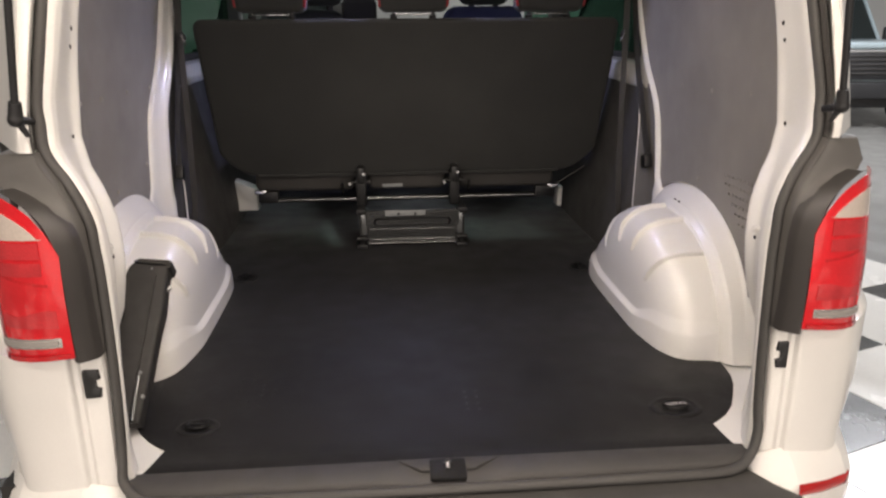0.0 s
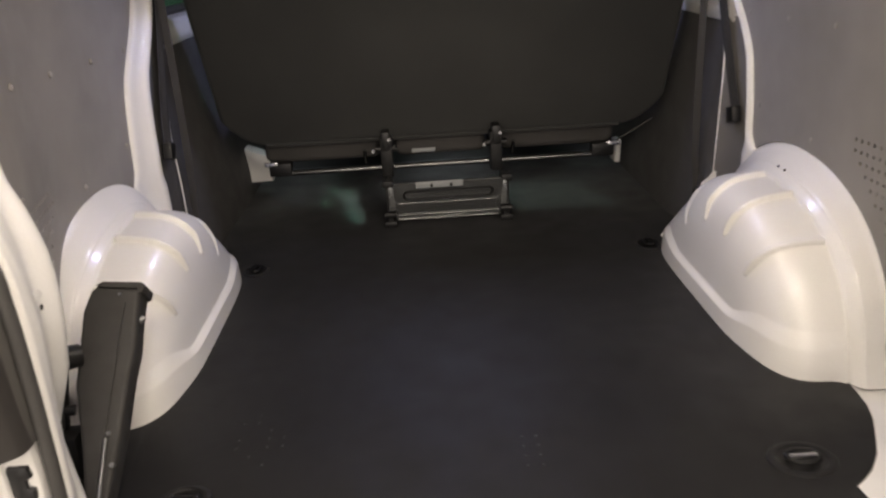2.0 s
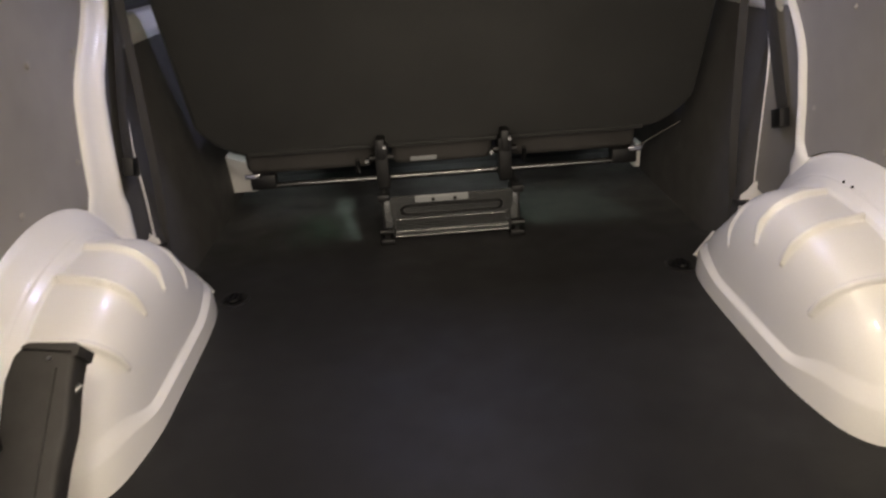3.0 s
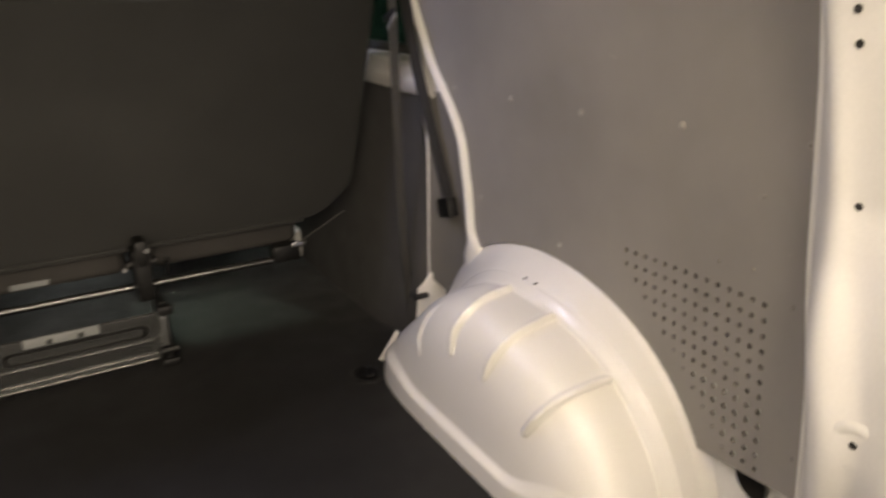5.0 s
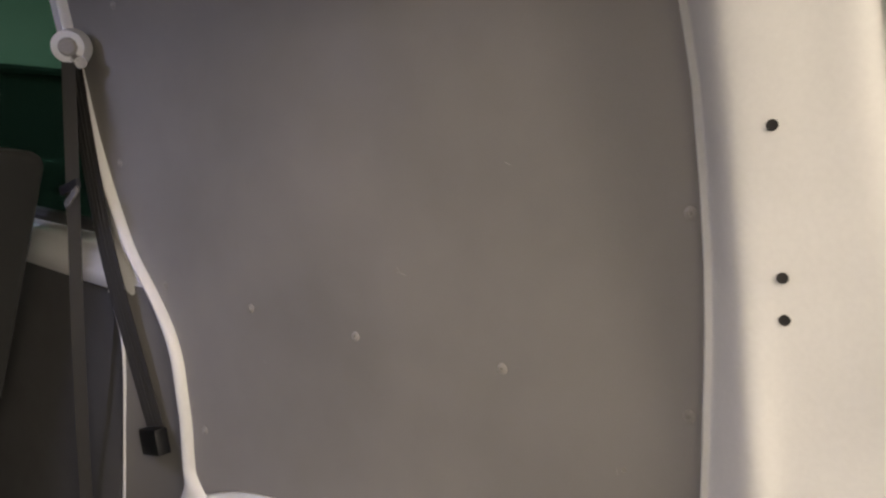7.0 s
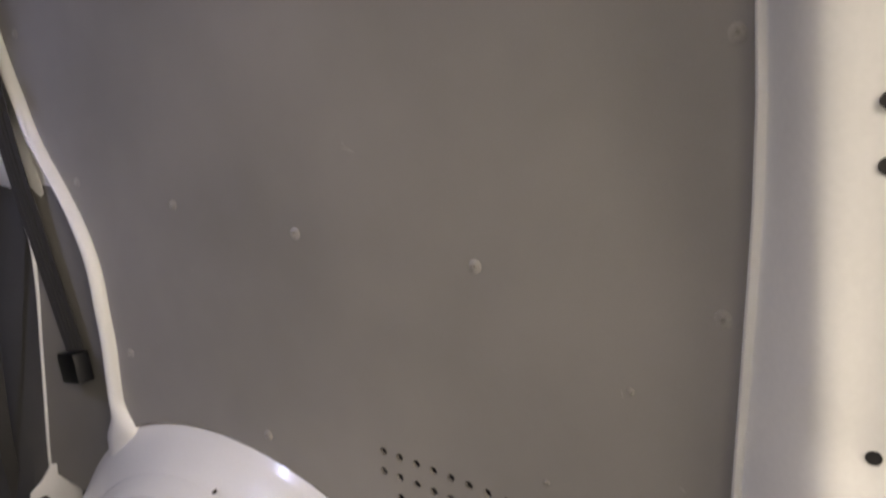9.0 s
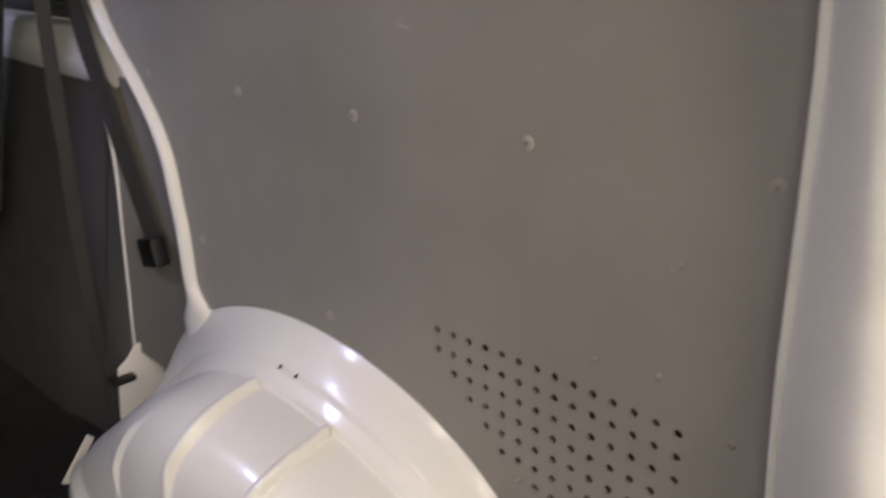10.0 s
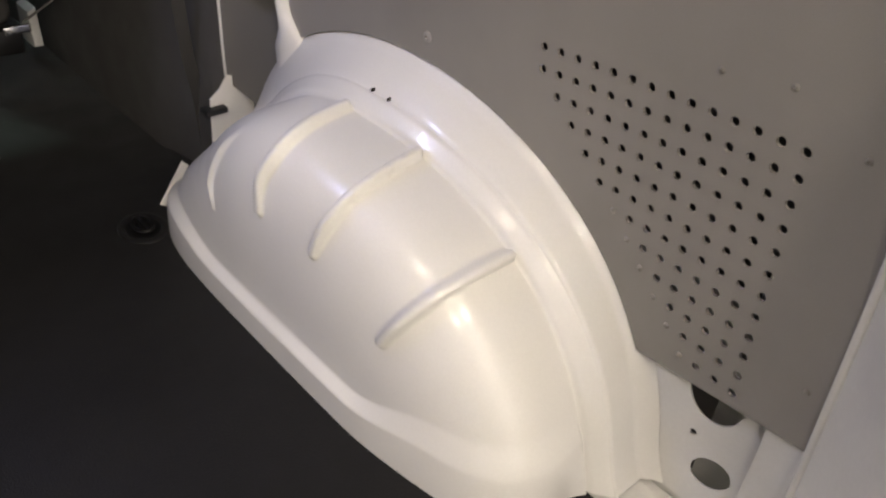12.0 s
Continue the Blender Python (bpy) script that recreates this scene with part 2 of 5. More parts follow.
def slab(outline, place, depth, bevel=0.006, seg=3):
    """A plate: outline of 2D points, place(u, v, d) lays it in the world, with rounded rims. Depth runs along d."""
    bm = bmesh.new()
    cu = sum(p[0] for p in outline) / len(outline)
    cv = sum(p[1] for p in outline) / len(outline)
    rows = []
    n = len(outline)

    def inset(q):
        out = []
        for i in range(n):
            a, b, c = outline[i - 1], outline[i], outline[(i + 1) % n]
            tx, ty = c[0] - a[0], c[1] - a[1]
            l = math.hypot(tx, ty) or 1
            nx, ny = -ty / l, tx / l
            if (cu - b[0]) * nx + (cv - b[1]) * ny < 0:
                nx, ny = -nx, -ny
            out.append((b[0] + nx * q, b[1] + ny * q))
        return out

    steps = [radians(90 * i / seg) for i in range(seg + 1)]
    for t in steps:
        rows.append([place(u, v, bevel * (1 - math.cos(t))) for u, v in inset(bevel * (1 - math.sin(t)))])
    for t in steps:
        rows.append([place(u, v, depth - bevel + bevel * math.sin(t)) for u, v in inset(bevel * (1 - math.cos(t)))])
    made = add_grid(bm, rows, closed=True)
    bm.faces.new(made[0]), bm.faces.new(list(reversed(made[-1])))
    return bm


def inside(p, loop):
    hit = False
    for (ax, ay), (bx, by) in zip(loop, loop[1:] + loop[:1]):
        if (ay > p[1]) != (by > p[1]) and p[0] < (bx - ax) * (p[1] - ay) / (by - ay) + ax:
            hit = not hit
    return hit


def punched(outer, holes, step):
    """A flat sheet (2D) with holes cut through and extra points for its curvature, as triangles."""
    pts, edges = [], []
    for loop in (outer, *holes):
        n = len(pts)
        pts += [Vector(p) for p in loop]
        edges += [(n + i, n + (i + 1) % len(loop)) for i in range(len(loop))]
    us, vs = [p[0] for p in outer], [p[1] for p in outer]
    marks = [(sum(q[0] for q in h) / len(h), sum(q[1] for q in h) / len(h)) for h in holes]
    for i in range(int((max(us) - min(us)) / step) + 1):
        for j in range(int((max(vs) - min(vs)) / step) + 1):
            q = (min(us) + (i + 0.43) * step, min(vs) + (j + 0.57) * step)
            if inside(q, outer) and all(math.hypot(q[0] - a, q[1] - b) > 0.009 for a, b in marks) and all(math.hypot(q[0] - a, q[1] - b) > 0.012 for a, b in outer):
                pts.append(Vector(q))
    vo, eo, fo, *rest = geometry.delaunay_2d_cdt(pts, edges, [], 1, 1e-6)
    bm = bmesh.new()
    made = [bm.verts.new((p.x, p.y, 0)) for p in vo]
    near = {}
    for h, (a, b) in zip(holes, marks):
        near.setdefault(0, []).append((h, a, b, max(math.hypot(q[0] - a, q[1] - b) for q in h)))
    for f in fo:
        c = (sum(vo[i].x for i in f) / len(f), sum(vo[i].y for i in f) / len(f))
        if inside(c, outer) and not any(math.hypot(c[0] - a, c[1] - b) < r and inside(c, h) for h, a, b, r in near[0]):
            bm.faces.new([made[i] for i in f])
    bmesh.ops.delete(bm, geom=[v for v in bm.verts if not v.link_faces], context="VERTS")
    return bm


def lerp_keys(keys, z):
    """Linear between (z, values...) rows."""
    if z <= keys[0][0]:
        return keys[0][1:]
    for a, b in zip(keys, keys[1:]):
        if z <= b[0]:
            t = (z - a[0]) / (b[0] - a[0])
            return tuple(u + (v - u) * t for u, v in zip(a[1:], b[1:]))
    return keys[-1][1:]


def smoothstep(a, b, x):
    t = min(1.0, max(0.0, (x - a) / (b - a)))
    return t * t * (3 - 2 * t)


# ---- the van: shared shapes ----
XC = 0.016                      # the rear opening's middle
ARCH_Y = 0.872                  # middle of the wheel arches


def wall_x(y, z):
    """Half width at the lining board: it leans in with height and towards the rear."""
    return 0.860 - 0.030 * (z - 0.17) - 0.27 * max(0.0, 0.60 - y) ** 2 - 0.06 * max(0.0, z - 0.62) ** 2


def rear_shift(y):
    """The rear frame sits a little to the right of the arches' middle."""
    return (XC + 0.011 * smoothstep(0.0, 0.2, y)) * (1 - smoothstep(0.4, 0.75, y))


def frame_x(s):
    """Sideways shift of the rear frame's seal, channel and lamp; the left ones sit further in."""
    return XC if s > 0 else XC + 0.012


def half(y, z):
    return wall_x(y, z) - rear_shift(y)


REAR_EDGE = ((0.172, 0.254), (0.43, 0.270), (0.576, 0.286), (0.786, 0.3025), (0.874, 0.3125), (1.0, 0.333), (1.104, 0.359), (1.27, 0.402))
FRONT_EDGE = ((0.30, 1.150), (0.335, 1.134), (0.36, 1.138), (0.45, 1.144), (0.56, 1.163), (0.61, 1.187), (0.66, 1.228), (0.724, 1.286), (0.80, 1.328), (0.895, 1.370), (1.147, 1.440), (1.27, 1.465))


def arch_rim(phi):
    """Radius of the arch's outer rim; the front half is tighter."""
    return 0.386 + (0.070 if phi < 90 else 0.053) * math.cos(radians(phi)) ** 2


def arch_dome(phi):
    """Radius of the raised dome."""
    if phi < 90:
        return 0.312 + 0.105 * math.cos(radians(phi)) ** 2
    return lerp_keys(((90, 0.312), (100, 0.316), (112, 0.319), (128, 0.319), (138, 0.320), (147, 0.331), (155, 0.350), (162, 0.373), (168, 0.391), (173, 0.403), (180, 0.409)), phi)[0]


def rim(phi):
    """Outline of the wheel arch on the side wall; phi from the rear floor (0) over the top to the front floor (180)."""
    r = arch_rim(phi)
    return ARCH_Y - r * math.cos(radians(phi)), r * math.sin(radians(phi))


# rear pillar profiles by height: hole line, shoulder and opening edge, (x, y) each
PILLAR = ((0.0, 0.680, 0.150, 0.650, 0.080, 0.640, 0.030),
          (0.06, 0.702, 0.155, 0.656, 0.080, 0.645, 0.035),
          (0.2, 0.705, 0.150, 0.655, 0.080, 0.641, 0.042),
          (0.33, 0.664, 0.135, 0.647, 0.086, 0.642, 0.052),
          (0.43, 0.648, 0.127, 0.643, 0.091, 0.645, 0.060),
          (0.52, 0.668, 0.155, 0.654, 0.099, 0.653, 0.070),
          (0.56, 0.688, 0.174, 0.667, 0.104, 0.667, 0.076),
          (0.60, 0.708, 0.192, 0.688, 0.110, 0.688, 0.083),
          (0.633, 0.719, 0.204, 0.709, 0.116, 0.711, 0.089),
          (0.66, 0.728, 0.214, 0.720, 0.121, 0.723, 0.094),
          (0.74, 0.727, 0.226, 0.727, 0.143, 0.731, 0.116),
          (0.83, 0.717, 0.237, 0.716, 0.164, 0.721, 0.137),
          (0.90, 0.707, 0.247, 0.708, 0.181, 0.715, 0.154),
          (0.98, 0.695, 0.260, 0.697, 0.201, 0.704, 0.175),
          (1.27, 0.645, 0.310, 0.648, 0.262, 0.656, 0.238))
# the soft corner ahead of the hole line
CORNER = ((0.0, 0.694, 0.180), (0.2, 0.706, 0.175), (0.33, 0.652, 0.168), (0.42, 0.642, 0.172), (0.49, 0.653, 0.196), (0.55, 0.676, 0.213), (0.60, 0.706, 0.228),
          (0.66, 0.722, 0.241), (0.83, 0.716, 0.269), (0.98, 0.696, 0.294), (1.27, 0.648, 0.345))


def pillar_profile(z, s=1):
    hx, hy, sx, sy, ex, ey = lerp_keys(PILLAR, z)
    if s < 0:
        hx, sx, ex = hx + 0.003, sx - 0.009, ex - 0.012
    cx, cy = lerp_keys(CORNER, z)
    ye = lerp_keys(REAR_EDGE, max(z, 0.172))[0]
    xe = half(ye, max(z, 0.0))
    lip = 0.012 + 0.012 * smoothstep(0.35, 0.55, z)
    lx, ly = xe - lip - 0.001, ye - 0.003
    return [(xe + 0.016, ye + 0.05), (xe + 0.008, ye + 0.010), (xe - 0.88 * lip, ye + 0.006), (xe - lip, ye + 0.003), (lx, ly),
            (0.55 * lx + 0.45 * cx + 0.001, 0.55 * ly + 0.45 * cy + 0.004), (0.16 * lx + 0.84 * cx, 0.16 * ly + 0.84 * cy + 0.003), (0.82 * cx + 0.18 * hx, 0.82 * cy + 0.18 * hy),
            (hx, hy), (0.5 * hx + 0.5 * sx + 0.001, 0.5 * hy + 0.5 * sy), (sx, sy), (0.5 * sx + 0.5 * ex - 0.001, 0.5 * sy + 0.5 * ey), (ex, ey + 0.004), (ex + 0.008, ey - 0.004)]


van = thing("van_body", "white panel van body with open tailgate, standing in a showroom", "van")

LEVELS = [0.0, 0.03, 0.06, 0.1, 0.15, 0.2, 0.26, 0.32, 0.38, 0.43, 0.47, 0.50, 0.53, 0.56, 0.58, 0.60, 0.617, 0.633, 0.646, 0.66, 0.672, 0.70, 0.74, 0.79, 0.86, 0.93, 1.02, 1.12, 1.20, 1.27]


def rear_pillar(s):
    rows = []
    for z in LEVELS:
        prof = smooth_path([(x, y, z) for x, y in pillar_profile(z, s)], 4)
        rows.append([(s * p.x + rear_shift(p.y), p.y, p.z) for p in prof])
    pillar = part("rear_pillar", grid(rows), PRIMER, van, "white painted rear door pillar with drilled holes", 50, 0.002)
    return pillar


def hole_in_pillar(s, x, y, z, r, normal):
    n = Vector(normal).normalized()
    c = Vector((s * x + rear_shift(y), y, z))
    n.x *= s
    bm = bmesh.new()
    # a rolled rim and a capped disc, coloured dark for the hole's shade
    rows = []
    turn = n.to_track_quat("Z", "Y").to_matrix()
    for rr, d in ((r * 1.15, 0.0016), (r, 0.0026), (r * 0.9, 0.0018)):
        rows.append([c + turn @ Vector((rr * math.cos(a), rr * math.sin(a), d)) for a in [2 * math.pi * i / 14 for i in range(14)]])
    made = add_grid(bm, rows, closed=True)
    bm.faces.new(made[-1])
    return part("screw_hole_shade", bm, CAVITY, van, "small dark disc for the shade in a drilled hole")


# ---- side walls, behind and below the lining ----
def side_sheet(s):
    """White inner body side with oval openings low down at the rear; a sheet coloured dark for the hollow's shade and
    the outer skin behind it.
    """
    def ovals(cy, cz, a, b, tilt):
        t0 = radians(tilt)
        return [(cy + a * math.cos(t) * math.cos(t0) - b * math.sin(t) * math.sin(t0), cz + a * math.cos(t) * math.sin(t0) + b * math.sin(t) * math.cos(t0))
                for t in [2 * math.pi * i / 18 for i in range(18)]]
    outer = [(0.20, -0.03), (0.55, -0.03), (0.55, 0.30), (0.20, 0.30)]
    bm = punched(outer, [ovals(0.342, 0.063, 0.025, 0.0205, -35), ovals(0.366, 0.168, 0.031, 0.036, -20), ovals(0.376, 0.104, 0.004, 0.004, 0)], 0.06)
    for v in bm.verts:
        v.co = Vector((s * 0.866, v.co.x, v.co.y))
    return part("inner_side_sheet", bm, PRIMER, van, "white inner side sheet with oval openings", 20, 0.0015)


def outer_skin(s):
    """Quarter panel: folded jamb beside the seal, then the rounded corner and the flank."""
    rows = []
    for z in (-0.12, -0.02, 0.02, 0.06, 0.14, 0.22, 0.262, 0.276, 0.286, 0.294, 0.35, 0.45, 0.55, 0.60, 0.64, 0.652, 0.657, 0.67, 0.72, 0.8, 0.9, 1.0, 1.1, 1.2, 1.3, 1.38):
        k = -0.06 * max(0.0, z - 0.5) ** 1.2 - 0.12 * max(0, z - 1.1)
        ex, ey = lerp_keys(PILLAR, max(0, z))[4:6]
        ex -= frame_x(s) - XC
        g = smoothstep(0.30, 0.62, z)
        tuck = -0.018 * (1 - smoothstep(0.0, 0.12, z))
        tail_lo = ((0.785, 0.006), (0.832, 0.028), (0.872 + tuck, 0.066), (0.908 + tuck, 0.113), (0.936 + tuck * 0.5, 0.18), (0.952, 0.30), (0.955, 0.9), (0.955, 1.5))
        tail_hi = ((0.760, 0.055), (0.792, 0.095), (0.832, 0.150), (0.880, 0.22), (0.925, 0.31), (0.948, 0.42), (0.955, 0.9), (0.955, 1.5))
        if z < 0.29:
            head = ((ex + 0.018, 0.050), (ex + 0.021, 0.020), (0.674, 0.014), (0.685, 0.013), (0.689, 0.007), (0.697, 0.005), (0.702, -0.004), (0.716, -0.006))
        elif z < 0.655:
            head = ((0.735, 0.16), (0.736, 0.15), (0.738, 0.14), (0.740, 0.135), (0.743, 0.13), (0.746, 0.13), (0.749, 0.13), (0.752, 0.13))
        else:
            yy = ey - 0.046
            head = ((ex + 0.030, yy + 0.045), (ex + 0.020, yy + 0.016), (ex + 0.016, yy + 0.005), (ex + 0.017, yy + 0.001), (ex + 0.019, yy), (ex + 0.022, yy), (ex + 0.026, yy), (ex + 0.030, yy + 0.001))
        prof = [Vector((x, y, z)) for x, y in head]
        for i, ((a, b), (c, d)) in enumerate(zip(tail_lo, tail_hi)):
            if 0.29 < z < 0.655 and i < 6:
                w = 1.0 if i < 2 else smoothstep(0.28, 0.36, z)
                a, b, c, d = a - 0.012 * w, b + 0.08 * w, c - 0.012 * w, d + 0.08 * w
            x, y = a + (c - a) * g + k, b + (d - b) * g + 0.20 * max(0.0, z - 0.66)
            prof.append(Vector((max(x, head[-1][0] + 0.004), y, z)))
        rows.append([(s * p.x + rear_shift(p.y), p.y, p.z) for p in smooth_path(prof, 3)])
    return part("quarter_panel", grid(rows), PAINT, van, "white rear quarter panel", 40, 0.002)


for s in (1, -1):
    rear_pillar(s)
    side_sheet(s)
    outer_skin(s)
    # dark grey sheet stands in for shade in the hollow behind the openings
    part("inner_skin", grid([[(s * 0.925, y, z) for y in (0.38, 0.6, 1.0, 1.5)] for z in (-0.1, 0.4, 0.8, 1.05)]), TRIM, van, "inner face of the outer skin, dark grey for the shade in the hollow", 0, 0.002)
    bm = box(min(s * 0.50, s * 0.648) + XC, max(s * 0.50, s * 0.648) + XC, 0.0, 0.05, -0.03, -0.0045)
    add_box(bm, min(s * 0.50, s * 0.72) + XC, max(s * 0.50, s * 0.72) + XC, 0.05, 0.2, -0.03, -0.0045)
    add_box(bm, min(s * 0.54, s * 0.86), max(s * 0.54, s * 0.86), 0.14, 0.52, -0.0305, -0.005)
    part("pillar_foot_sheet", bm, PRIMER, van, "white painted sill corner", 0)

for z in (0.982, 0.865, 0.831, 0.662, 0.439):
    hx, hy = lerp_keys(PILLAR, z)[:2]
    for s in (1, -1):
        (ax, ay), (bx, by) = pillar_profile(z, s)[7], pillar_profile(z, s)[9]
        nx, ny = -(ay - by), ax - bx
        hole_in_pillar(s, hx - 0.0018 + (0.003 if s < 0 else 0.0), hy, z, 0.0040, (nx, ny, 0.0))
        if z < 0.7:
            dish = bmesh.new()
            turn = Vector((s * nx, ny, 0)).to_track_quat("Z", "Y").to_matrix()
            c0 = Vector((s * (hx - 0.0005 + (0.003 if s < 0 else 0.0)) + rear_shift(hy), hy, z - 0.004))
            rows = [[c0 + turn @ Vector((rr * math.cos(a), rr * math.sin(a), d)) for a in [2 * math.pi * i / 28 for i in range(28)]] for rr, d in ((0.030, -0.001), (0.026, 0.0012), (0.020, 0.0014), (0.016, 0.0004), (0.0, 0.0004))]
            made = add_grid(dish, rows[:-1], closed=True)
            part("stamped_ring", dish, PRIMER, van, "shallow round stamping in the pillar", 60)


# ---- wheel arches ----
# pressed ribs on the dome, from the lower end up and over to the ring beside the flange: (x, y, z)
RIBS = (((0.639, 1.030, 0.151), (0.647, 1.040, 0.184), (0.655, 1.030, 0.219), (0.667, 1.012, 0.253), (0.684, 0.987, 0.281)),
        ((0.639, 0.894, 0.214), (0.649, 0.897, 0.252), (0.664, 0.889, 0.279), (0.695, 0.887, 0.303), (0.728, 0.891, 0.311), (0.787, 0.900, 0.313)),
        ((0.641, 0.778, 0.216), (0.655, 0.765, 0.256), (0.681, 0.756, 0.286), (0.722, 0.755, 0.301), (0.787, 0.763, 0.305)),
        ((0.642, 0.652, 0.167), (0.653, 0.634, 0.201), (0.683, 0.614, 0.237), (0.725, 0.606, 0.250), (0.790, 0.603, 0.254)))
RIB_TOP = (0.0062, 0.0125, 0.0150, 0.0132)      # how far each rib stands out
RIB_LINES, RIB_HEIGHTS = [], []
for rib, high in zip(RIBS, RIB_TOP):
    line = smooth_path(rib, 26)
    for i, q in enumerate(line):
        t = i / (len(line) - 1)
        RIB_LINES.append(tuple(q))
        RIB_HEIGHTS.append(high * (0.45 + 0.55 * smoothstep(0.0, 0.28, t)) * (1.0 if rib is not RIBS[0] else 1 - smoothstep(0.6, 1.0, t)))
RIB_LINES, RIB_HEIGHTS = np.array(RIB_LINES), np.array(RIB_HEIGHTS)
DOME_A, DOME_P, DOME_X = 0.166, 4.3, 0.797


def dome_steps(n):
    """Angles of the dome's section from its rim to its middle, evenly spaced along the surface."""
    us = [radians(90 * i / 1500) for i in range(1501)]
    pts = [(0.335 * math.cos(u) ** (2 / DOME_P), DOME_A * math.sin(u) ** (2 / DOME_P)) for u in us]
    run, total = [0.0], 0.0
    for a, b in zip(pts, pts[1:]):
        total += math.dist(a, b)
        run.append(total)
    first = next(l for l, p in zip(run, pts) if p[1] > 0.0165)
    return [float(np.interp(first + (total - first) * i / (n - 1), run, us)) for i in range(n)]


def rib_lift(points):
    """Height of the ribs above the dome: flat tops, steep sides."""
    out = np.zeros(len(points))
    for i in range(0, len(points), 4000):
        q = points[i:i + 4000]
        far = ((q[:, None, :] - RIB_LINES[None, :, :]) ** 2).sum(2)
        near = far.argmin(1)
        t = np.clip((np.sqrt(far.min(1)) - 0.0040) / 0.0054, 0, 1)
        out[i:i + 4000] = RIB_HEIGHTS[near] * (1 - t * t * (3 - 2 * t))
    return out


def arch_surface():
    """Rows of points of the right-hand arch: wall lip, sloping flange, proud ring, ribbed dome and the skirt at its foot."""
    us, rows, spots = dome_steps(112), [], []
    for i in range(341):
        phi = 180 * i / 340
        c, sn = math.cos(radians(phi)), math.sin(radians(phi))
        rd, ro = arch_dome(phi), arch_rim(phi)
        row = []
        for rr, x in ((ro + 0.012, 0.010), (ro, 0.003), (ro - 0.005, -0.004), (ro - 0.010, -0.008)):
            y, z = ARCH_Y - rr * c, rr * sn
            row.append([wall_x(y, z) + x, y, z])
        edge = row[-1][0]
        for k in range(1, 9):           # flange down to the seam
            t = k / 8
            rr = ro - 0.010 + (rd + 0.0270 - ro + 0.010) * t
            row.append([edge + (0.8050 - edge) * t - 0.001 * math.sin(math.pi * t), ARCH_Y - rr * c, rr * sn])
        for x, dr in ((0.8042, 0.0252), (0.8032, 0.0240), (0.8020, 0.0238), (0.7980, 0.0200), (0.7930, 0.0150), (0.7890, 0.0112), (0.7868, 0.0090), (0.7852, 0.0052), (0.7838, 0.0014), (0.7820, 0.0002)):
            row.append([x, ARCH_Y - (rd + dr) * c, (rd + dr) * sn])
        for u in us:
            rho, d = max(0.0, math.cos(u)) ** (2 / DOME_P), math.sin(u) ** (2 / DOME_P)
            if u == us[-1]:
                rho = 0.0
            nrm = Vector((-d ** (DOME_P - 1) / DOME_A, -c * rho ** (DOME_P - 1) / rd, sn * rho ** (DOME_P - 1) / rd)).normalized()
            spots.append((i, len(row), nrm))
            row.append([DOME_X - DOME_A * d, ARCH_Y - rd * rho * c, rd * rho * sn])
        rows.append(row)
    lifts = rib_lift(np.array([rows[i][k] for i, k, nrm in spots]))
    for (i, k, nrm), lift in zip(spots, lifts):
        p = Vector(rows[i][k])
        back, front = smoothstep(0.70, 0.56, p.y), smoothstep(1.02, 1.16, p.y)
        ridge, valley = 0.046 + 0.020 * back + 0.014 * front, 0.060 + 0.042 * back + 0.020 * front
        ridge += 0.012 * back * smoothstep(0.72, 0.79, p.x)
        w = min(1.0, max(0.0, (valley - p.z) / (valley - ridge)))
        out = Vector((nrm.x, nrm.y, 0))
        q = p + nrm * float(lift)
        if out.length > 1e-6:
            q += out.normalized() * (0.013 - 0.006 * back) * w
        rows[i][k] = [q.x, q.y, q.z]
    for row in rows:                    # the rear foot runs out over the floor beside the wall
        for q in row:
            if q[1] < 0.6:
                q[1] -= 0.018 * max(0.0, 1 - q[2] / 0.075) ** 2 * smoothstep(0.75, 0.80, q[0])
    return rows


ARCH_ROWS = arch_surface()


def wheel_arch(s):
    bm = grid([[(s * x, y, max(z, -0.002)) for x, y, z in row] for row in ARCH_ROWS])
    bmesh.ops.remove_doubles(bm, verts=bm.verts, dist=2e-4)
    return part("wheel_arch", bm, PAINT, van, "glossy white ribbed steel wheel arch", 75)


for s in (1, -1):
    wheel_arch(s)
    # weld bolt and drain slots on the arch step
    if s > 0:
        part("bolt", rod((s * 0.806, 0.543, 0.219), (s * 0.799, 0.539, 0.222), 0.0075, 0.006), PAINT, van, "white painted bolt head")
        part("drain_hole", rod((0.7985, 0.930, 0.320), (0.795, 0.930, 0.320), 0.0045, None, 12), PRIMER, van, "small round stamping")
        # solid dark blocks give the drain slots their shade
        for y, z in ((0.927, 0.319), (0.873, 0.343), (0.841, 0.342)):
            part("slot", box(s * 0.797, s * 0.803, y - 0.0007, y + 0.0007, z - 0.0024, z + 0.0024, bevel=0.0003, seg=1), CAVITY, van, "dark block for the shade in a drain slot")


